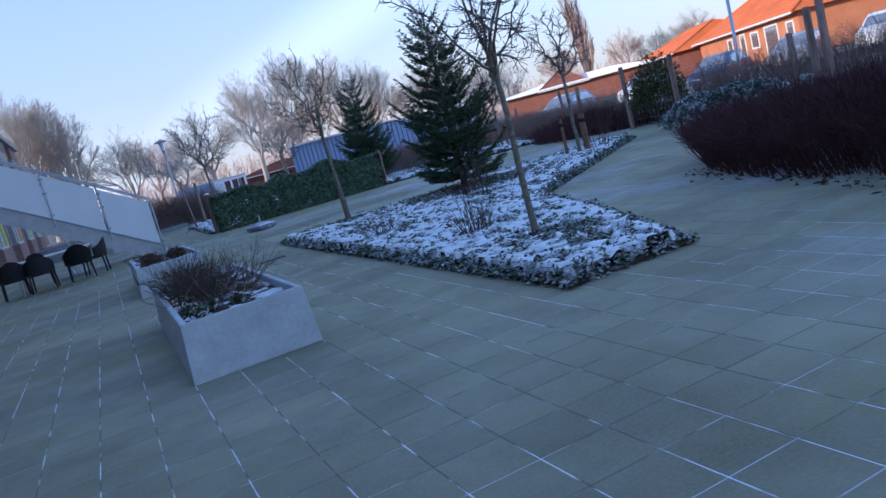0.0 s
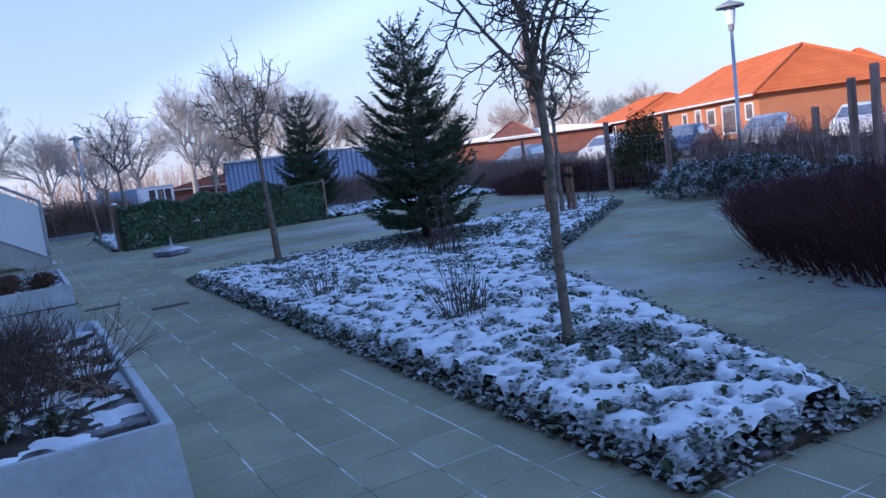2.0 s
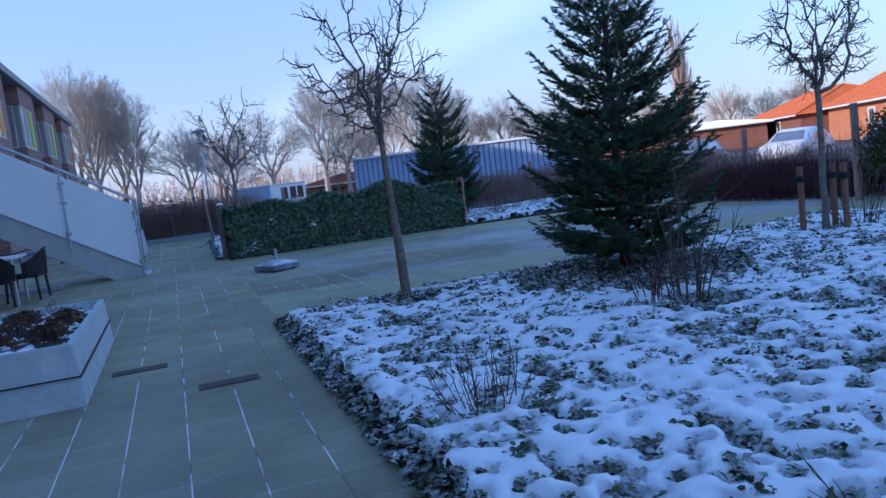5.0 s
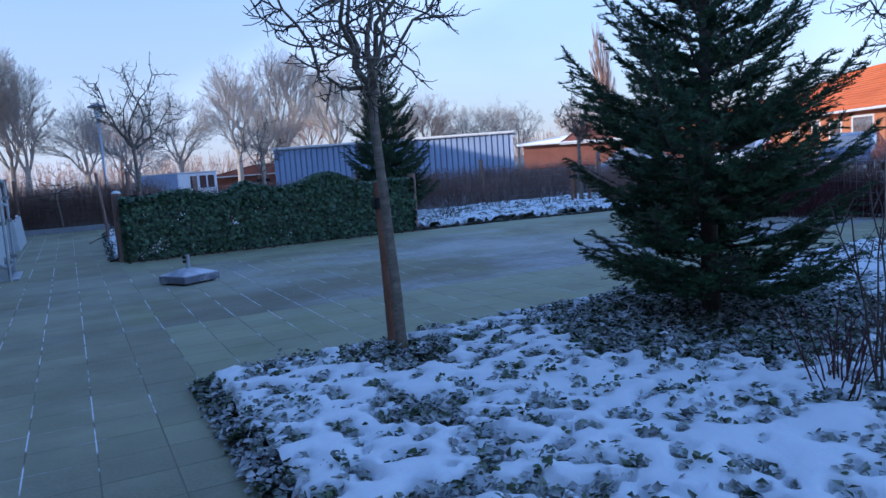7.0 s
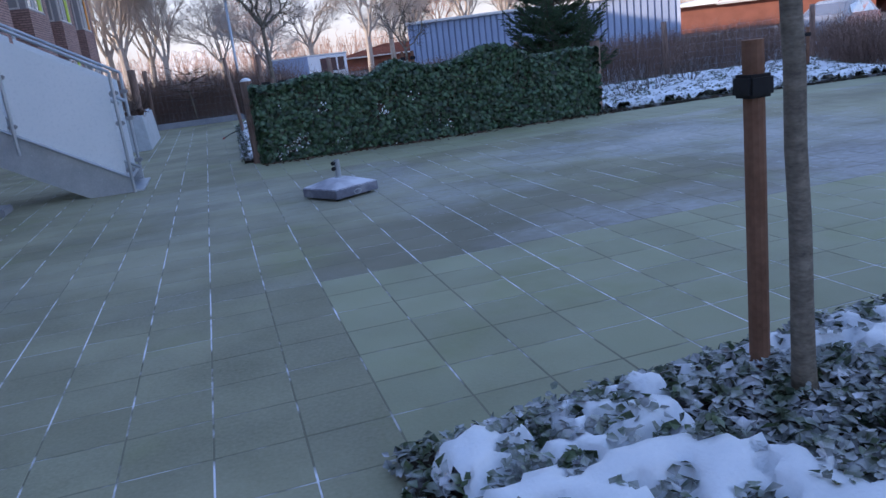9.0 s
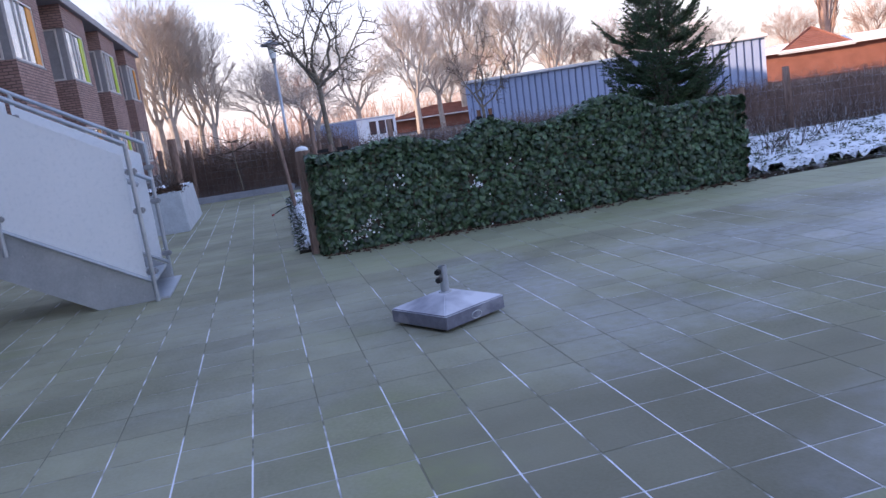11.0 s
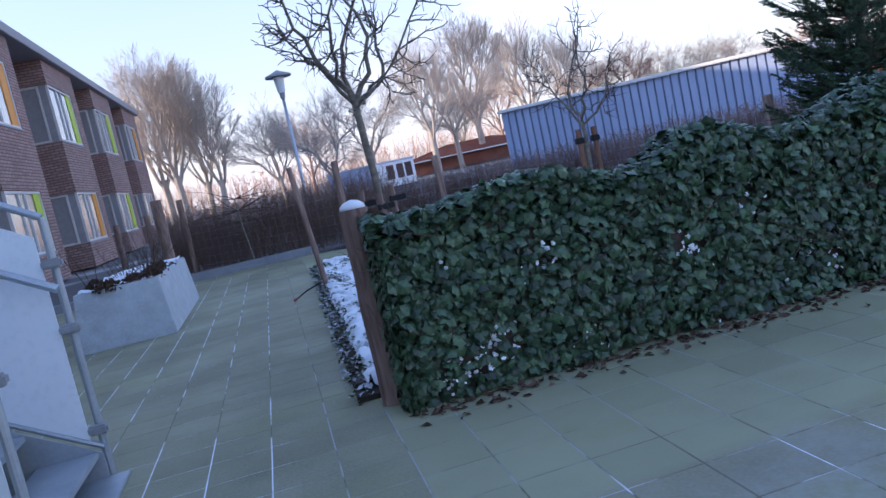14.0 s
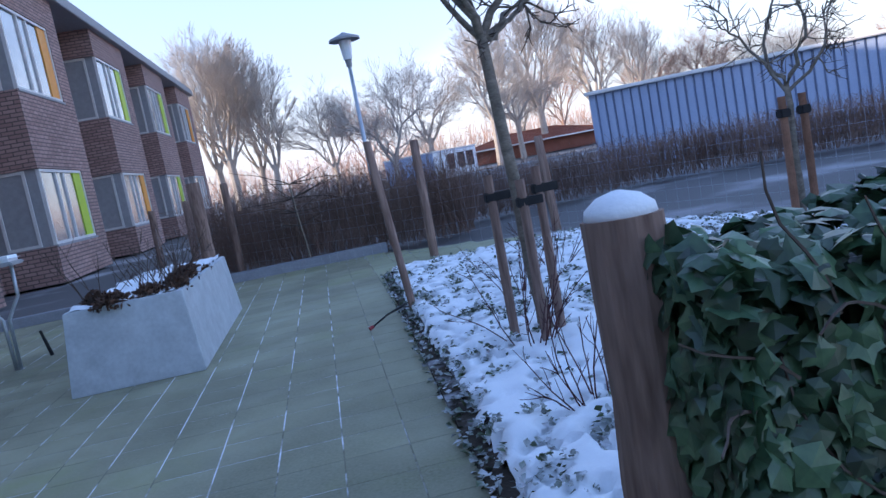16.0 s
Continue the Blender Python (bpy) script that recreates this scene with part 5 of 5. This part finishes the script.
# ---- shrubs in the bed, posts, drains ----
rng = random.Random(5)
dry_shrub("bare_shrub", 3.2, 9.15, 0.05, rng, 26, 0.36, 0.55, M_TWIG, "sparse dry twiggy shrub in the snow", r=0.004, base=0.16)
dry_shrub("bare_shrub", 3.5, 7.05, 0.05, rng, 46, 0.42, 0.45, M_TWIG, "dense dry twiggy shrub in the snow", r=0.004, base=0.16)
dry_shrub("bare_shrub", 5.15, 10.6, 0.05, rng, 18, 0.42, 0.5, M_RED_TWIG, "small bare red-stemmed shrub in the snow", r=0.005, base=0.12)
dry_shrub("rose_bush", 5.35, 10.42, 0.05, rng, 12, 0.95, 0.16, M_TWIG, "tall bare rose bush with seed heads", r=0.007, base=0.14)
dry_shrub("bare_shrub", 9.0, 12.2, 0.05, rng, 22, 0.7, 0.35, M_TWIG, "upright bare shrub beside the young tree", r=0.005, base=0.2)
for x, y in ((3.3, 24.2), (3.6, 25.6), (3.25, 23.0), (4.2, 26.6)):
    dry_shrub("bare_shrub", x, y, 0.05, rng, 12, 0.6, 0.8, M_RED_TWIG, "bare dark red shrub in the snowy bed", r=0.005, base=0.1)
for x, y, s in ((9.6, 22.6, 0.6), (10.8, 23.2, 0.7), (8.9, 22.2, 0.5), (11.8, 22.6, 0.6)):
    dry_shrub("bare_shrub", x, y, 0.05, rng, 24, s, 0.9, M_TWIG, "bare brown shrub in the far bed", r=0.004, base=0.2)

pollard("pollard_tree", 3.45, 24.45, 1.95, 3.5, 12, 0.04, "bare pruned tree between three stakes in the back bed", (-0.05, 0.1), crown=1.1)
pollard("pollard_tree", 6.15, 25.75, 1.3, 2.5, 14, 0.03, "small bare tree tied to stakes behind the hedge", limbs=4)
pollard("pollard_tree", 13.0, 23.0, 1.5, 2.5, 15, 0.045, "bare pruned tree at the far bed")
stakes(6.15, 25.7, ((-0.1, 0.0, 0.0), (0.12, 0.05, 0.0)), 1.22, "pair of round stakes holding the small tree")
stakes(13.0, 23.0, ((-0.25, 0, 0), (0.25, 0.0, 0), (0.0, 0.22, 0)), 0.8, "three stakes round the far tree")
wood_post(2.84, 26.33, 1.5, 0.033, "pale leaning stake beside the path", lean=-0.12)
for x, y, h in ((3.24, 24.4, 1.1), (3.38, 24.22, 1.05), (3.52, 24.35, 1.1)):
    st = wood_post(x, y, h, 0.028, "slim round stake with black strap in the snowy bed", group="stakes in the back bed")
    part("strap", box(-0.036, 0.036, -0.036, 0.036, h - 0.16, h - 0.10, 0.008), M_RUBBER, st, "black rubber tree tie")
    part("strap_tongue", box(0.03, 0.12, -0.012, 0.012, h - 0.155, h - 0.105, 0.004), M_RUBBER, st)
rod = thing("black_rod", 2.44, 26.02, label="short black rod with a red tip lying at the bed's edge", category="rod")
part("rod_shaft", tube([(0.02, 0.01, 0.03), (0.16, 0.08, 0.09), (0.33, 0.14, 0.13)], [0.008, 0.009, 0.009], 8), M_RUBBER, rod)
part("rod_tip", tube([(-0.012, -0.004, 0.02), (0.022, 0.011, 0.031)], [0.016, 0.013], 8), M_CAR_RED, rod, "red plastic tip")
for x, y in ((1.51, 12.06), (2.11, 11.11)):
    d = thing("drain_grate", x, y, label="rusty iron drain grate flush with the paving", category="drain")
    part("grate_frame", box(-0.2, 0.2, -0.085, 0.085, -0.004, 0.004, 0.002), M_IRON, d)
    for k in range(9):
        part("bar", box(-0.17 + k * 0.04, -0.15 + k * 0.04, -0.065, 0.065, 0.004, 0.008), M_IRON, d)


# ---- evergreen mounds, litter ----
def leafy_mound(name, x, y, rx, ry, height, count, leaf, material, label, seed, upright=False):
    rng = random.Random(seed)
    t = thing(name, x, y, label=label, category="shrub")
    tw, v, f = Twigs(), [], []
    for _ in range(60):
        a, q = rng.uniform(0, math.tau), rng.random() ** 0.5
        pts, rad = limb(rng, Vector((0.2 * rx * math.cos(a), 0.2 * ry * math.sin(a), 0)), Vector((rx * q * math.cos(a), ry * q * math.sin(a), height * 0.9)), height * rng.uniform(0.7, 1.0), 0.008, 0.003, 5, 0.15)
        tw.add(pts, rad, 4)
    for _ in range(count):
        a, q = rng.uniform(0, math.tau), rng.random() ** 0.6
        bump = 1 + 0.28 * noise.noise(Vector((math.cos(a) * q * 3.2, math.sin(a) * q * 3.2, seed)))
        shell = rng.uniform(0.45, 1.0)
        zz = height * bump * (math.sqrt(max(0, 1 - q ** 2.2)) if not upright else (1 - 0.45 * q ** 3)) * (shell if upright else 0.55 + 0.45 * shell)
        c = Vector((rx * q * bump * math.cos(a), ry * q * bump * math.sin(a), max(0.02, zz)))
        d = (Vector((math.cos(a) * 0.8, math.sin(a) * 0.8, 0.5)) + rand_dir(rng) * 0.9).normalized()
        w = d.cross(rand_dir(rng)).normalized()
        s = leaf * rng.uniform(0.6, 1.3)
        k = len(v)
        v.extend(tuple(p) for p in (c - d * s * 0.5, c + w * s * 0.22, c + d * s * 0.5, c - w * s * 0.22))
        f.append((k, k + 1, k + 2, k + 3))
    tw.mesh("framework", M_TWIG, t)
    raw_mesh("foliage", v, f, material, t)["kind"] = "stuff"
    return t


leafy_mound("juniper", 11.25, 11.0, 0.8, 1.75, 0.62, 15000, 0.07, M_JUNIPER, "low spreading frosted grey-green juniper by the fence", 61)
leafy_mound("juniper", 10.5, 8.4, 0.6, 0.9, 0.5, 5000, 0.07, M_JUNIPER, "low frosted juniper beside the wooden posts", 62)
leafy_mound("evergreen_shrub", 12.45, 14.2, 0.6, 0.75, 1.5, 6500, 0.075, M_LAUREL, "upright evergreen shrub with green and bronze leaves", 63, True)
rng = random.Random(3)
lv, lf = [], []
for k in range(700):
    if k < 520:
        x, y = rng.uniform(2.85, 8.0), 21.1 - abs(rng.gauss(0, 0.11))
    else:
        q = rng.random()
        x, y = 5.15 + 1.15 * q + rng.gauss(0, 0.1), 3.4 + 3.5 * q + rng.gauss(0, 0.1)
    s, a = rng.uniform(0.015, 0.035), rng.uniform(0, 6.28)
    b = len(lv)
    lv.extend(((x + s * math.cos(a), y + s * math.sin(a), 0.006), (x - s * 0.5 * math.sin(a), y + s * 0.5 * math.cos(a), 0.012 + s * 0.3), (x - s * math.cos(a), y - s * math.sin(a), 0.005), (x + s * 0.5 * math.sin(a), y - s * 0.5 * math.cos(a), 0.006)))
    lf.append((b, b + 1, b + 2, b + 3))
tagged(raw_mesh("leaf_litter", lv, lf, M_DRYLEAF), "brown fallen leaves on the paving", "leaves", kind="stuff")


# ---- parked cars ----
def car(x, y, rz, paint, label):
    t = thing("car", x, y, 0, rz, label=label, category="car", group="cars in the car park")
    half = ((-2.05, 0.35, 0.62), (-2.0, 0.32, 0.95), (-1.75, 0.3, 1.02), (-1.35, 0.3, 1.42), (-0.2, 0.3, 1.48), (0.45, 0.3, 1.36), (1.05, 0.3, 1.0), (1.8, 0.32, 0.86), (2.05, 0.35, 0.6))
    bm = bmesh.new()
    rows = []
    for px, lo, hi in half:
        roof = hi > 1.1
        wl, wh = 0.84, (0.62 if roof else 0.78)
        belt = min(hi, 0.95)
        rows.append([bm.verts.new(p) for p in ((px, -wl, lo), (px, -wl - 0.02, (lo + belt) / 2), (px, -wl + 0.02, belt), (px, -wh, hi), (px, wh, hi), (px, wl - 0.02, belt), (px, wl + 0.02, (lo + belt) / 2), (px, wl, lo))])
    for a, b in zip(rows, rows[1:]):
        for k in range(7):
            bm.faces.new((a[k], b[k], b[k + 1], a[k + 1]))
    bm.faces.new(rows[0])
    bm.faces.new(rows[-1][::-1])
    body = part("body", bm, paint, t, smooth=True)
    for sy in (-1, 1):
        for a0, a1, h0, h1 in ((-1.3, -0.45, 1.30, 1.36), (-0.38, 0.55, 1.36, 1.24)):
            g = bmesh.new()
            vs = [g.verts.new(p) for p in ((a0 - 0.1, sy * 0.835, 0.97), (a1 + 0.15, sy * 0.835, 0.97), (a1, sy * 0.70, h1), (a0 + 0.08, sy * 0.70, h0))]
            g.faces.new(vs if sy < 0 else vs[::-1])
            part("side_window", g, M_GLASS, body)
    for pts in (((1.06, 0.985), (0.5, 1.355)), ((-1.74, 1.03), (-1.38, 1.40))):
        g = bmesh.new()
        (xa, za), (xb, zb) = pts
        off = 0.012 if xa > 0 else -0.012
        vs = [g.verts.new(p) for p in ((xa + off, -0.68, za + 0.012), (xa + off, 0.68, za + 0.012), (xb + off, 0.56, zb + 0.012), (xb + off, -0.56, zb + 0.012))]
        g.faces.new(vs if xa > 0 else vs[::-1])
        part("windscreen", g, M_GLASS, body)
    for sx in (-1.28, 1.3):
        for sy in (-0.78, 0.78):
            w = part("wheel", tube([(sx, sy - 0.09, 0.32), (sx, sy + 0.09, 0.32)], [0.32, 0.32], 20), M_RUBBER, t)
            part("rim", tube([(sx, sy - 0.1, 0.32), (sx, sy + 0.1, 0.32)], [0.2, 0.2], 14), M_STEEL, w)
    t.matrix_world = pose(x, y, -0.06, 0, 0, rz) @ Matrix.Scale(0.88, 4)
    return t


car(25.0, 24.5, 205, M_CAR_BLUE, "dark blue parked car beyond the fence")
car(25.8, 21.2, 205, M_CAR_GREY, "grey frosted parked car beyond the fence")
car(27.0, 18.4, 205, M_CAR_WHITE, "white parked car beyond the fence")
car(28.0, 15.2, 205, M_CAR_RED, "red parked car beyond the fence")
car(24.0, 28.0, 205, M_CAR_WHITE, "white car parked near the orange house")
car(21.5, 31.0, 205, M_CAR_GREY, "silver car parked behind the hedge")
tr = thing("site_trailer", 9.04, 63.8, 0, 33, label="blue-grey site cabin with a white end and dark windows", category="cabin")
part("trailer_body", box(0, 3.6, 0, 4.6, 0.0, 1.62, 0.03), M_SHED, tr, "blue-grey sheet-metal sides")
part("end_panel", box(0.02, 3.58, -0.03, -0.002, 0.04, 1.58, 0.01), M_PANEL, tr, "white painted end")
part("roof_edge", box(-0.05, 3.65, -0.06, 4.65, 1.62, 1.70, 0.01), M_WHITE, tr, "frosted pale roof edge")
for a in (1.1, 1.95, 2.7):
    part("trailer_window", box(a, a + 0.6, -0.045, -0.032, 0.5, 1.4), M_SIDEGLASS, tr)
for a in (0.2, 3.2):
    part("skid", box(a, a + 0.15, 0.1, 4.5, -0.06, 0.0), M_GREYFRAME, tr)


wood_post(0.72, 30.0, 1.53, 0.085, "thick weathered post behind the tall planter")
esp = thing("espalier_tree", 1.93, 31.7, label="small trained tree with pale trunk before the hedge", category="tree")
rng = random.Random(8)
tp, tq = limb(rng, Vector((0, 0, 0)), Vector((-0.03, 0, 1)), 1.3, 0.018, 0.012, 6, 0.06, 0.1)
tw = Twigs()
tw.add(tp, tq, 8)
tw.mesh("trunk", M_BARK, esp, smooth=True)
tw = Twigs()
for k in range(26):
    b = tp[rng.randrange(3, 7)]
    p, q = limb(rng, b, Vector((rng.choice((-1, 1)), rng.gauss(0, 0.12), rng.uniform(-0.1, 0.5))), rng.uniform(0.3, 0.9), 0.009, 0.003, 6, 0.18, 0.0)
    tw.add(p, q, 5)
tw.mesh("crown", M_TWIG, esp)
rng = random.Random(14)
for k in range(15):
    side = rng.random() < 0.5
    x, y = (rng.uniform(0.22, 1.05), 26.1 + rng.uniform(0, 0.15)) if side else (0.95 + rng.uniform(-0.1, 0.06), rng.uniform(26.15, 28.6))
    m = leafy_mound("withered_plant", x, y, rng.uniform(0.09, 0.17), rng.uniform(0.1, 0.2), rng.uniform(0.08, 0.17), 160, 0.06, M_DRYLEAF, "withered brown plant spilling over the planter", 100 + k)
    m.location.z = 0.59
for k in range(12):
    m = leafy_mound("withered_plant", 0.7 + rng.uniform(-0.3, 0.3), rng.uniform(11.5, 13.4), 0.14, 0.16, rng.uniform(0.08, 0.14), 130, 0.05, M_DRYLEAF, "withered red-brown plant in the low planter", 130 + k)
    m.location.z = 0.35
for x, y in ((0.5, 5.75), (0.62, 5.9), (0.8, 5.8), (0.45, 6.0)):
    m = leafy_mound("green_plant", x, y, 0.08, 0.08, 0.09, 90, 0.05, M_COVER, "small green plant poking through the planter's snow", int(x * 90))
    m.location.z = 0.35
tw = Twigs()
rng = random.Random(15)
for k in range(90):
    p, q = limb(rng, Vector((rng.uniform(0.4, 1.02), rng.uniform(6.1, 7.0), 0.36)), Vector((rng.gauss(0, 0.8), rng.gauss(-0.4, 0.6), 1.0)), rng.uniform(0.2, 0.42), 0.004, 0.002, 7, 0.12, -0.17)
    tw.add(p, q, 4)
tagged(tw.mesh("dry_grass", M_STRAW), "pale bent dry grass blades in the low planter", "plant")

stand = thing("steel_stand", -0.96, 27.9, label="Y-shaped steel stand with a snow-covered top", category="stand")
for sx in (-1, 1):
    part("leg_tube", tube([(sx * 0.02, 0, 0), (sx * 0.03, 0, 0.5), (sx * 0.16, 0, 0.72), (sx * 0.17, 0, 1.02)], [0.018] * 4, 10), M_STEEL, stand, smooth=True)
part("top_plate", box(-0.34, 0.24, -0.16, 0.16, 1.02, 1.06, 0.012), M_STEEL, stand)
part("snow_cap", box(-0.33, 0.23, -0.15, 0.15, 1.058, 1.12, 0.03), M_SNOW, stand, "thick cap of snow")
peg = thing("black_peg", -0.8, 28.37, label="short black peg standing in the paving", category="post")
part("peg_rod", tube([(0, 0, 0), (-0.06, 0, 0.28)], [0.02, 0.014], 8), M_RUBBER, peg)

# ---- paving slabs ----
def slab_mesh(size, rng):
    h = size / 2 - 0.0028
    c = 0.002
    v = [(-h, -h, -0.03), (h, -h, -0.03), (h, h, -0.03), (-h, h, -0.03), (-h, -h, -c), (h, -h, -c), (h, h, -c), (-h, h, -c), (-h + c, -h + c, 0), (h - c, -h + c, 0), (h - c, h - c, 0), (-h + c, h - c, 0)]
    f = [(0, 1, 5, 4), (1, 2, 6, 5), (2, 3, 7, 6), (3, 0, 4, 7), (4, 5, 9, 8), (5, 6, 10, 9), (6, 7, 11, 10), (7, 4, 8, 11), (8, 9, 10, 11)]
    return v, f


TILE, X_LINE, Y_LINE = 0.305, 2.735, 15.14 - 0.305 * 60
SV, SF = slab_mesh(TILE, None)
slab_data = bpy.data.meshes.new("paving_slab")
slab_data.from_pydata(SV, [], SF)
slab_data.materials.append(M_SLAB)
rng = random.Random(9)
rest_v, rest_f, singles = [], [], 0
for i in range(-30, 37):
    for j in range(-10, 116):
        x, y = X_LINE + (i + 0.5) * TILE, Y_LINE + (j + 0.5) * TILE
        if not inside(PAVED, x, y) or any(inside(b, x, y) and edge_gap(b, x, y) > 0.25 for b in (BED, BED_BACK)):
            continue
        z, rx, ry = rng.uniform(-0.0004, 0.0004), rng.gauss(0, 0.04), rng.gauss(0, 0.04)
        m = pose(x, y, z, rx, ry, rng.gauss(0, 0.12))
        if 12.2 < y < 19.6 and 0.9 < x < 5.0 and singles < 300:
            o = new("paving_slab", slab_data)
            o.parent = paving
            o.matrix_world = m
            singles += 1
        else:
            k = len(rest_v)
            rest_v.extend(tuple(m @ Vector(p)) for p in SV)
            rest_f.extend(tuple(a + k for a in f) for f in SF)
rest = raw_mesh("paving_slabs", rest_v, rest_f, M_SLAB, paving, "grey concrete paving slabs")
rest["kind"] = "stuff"
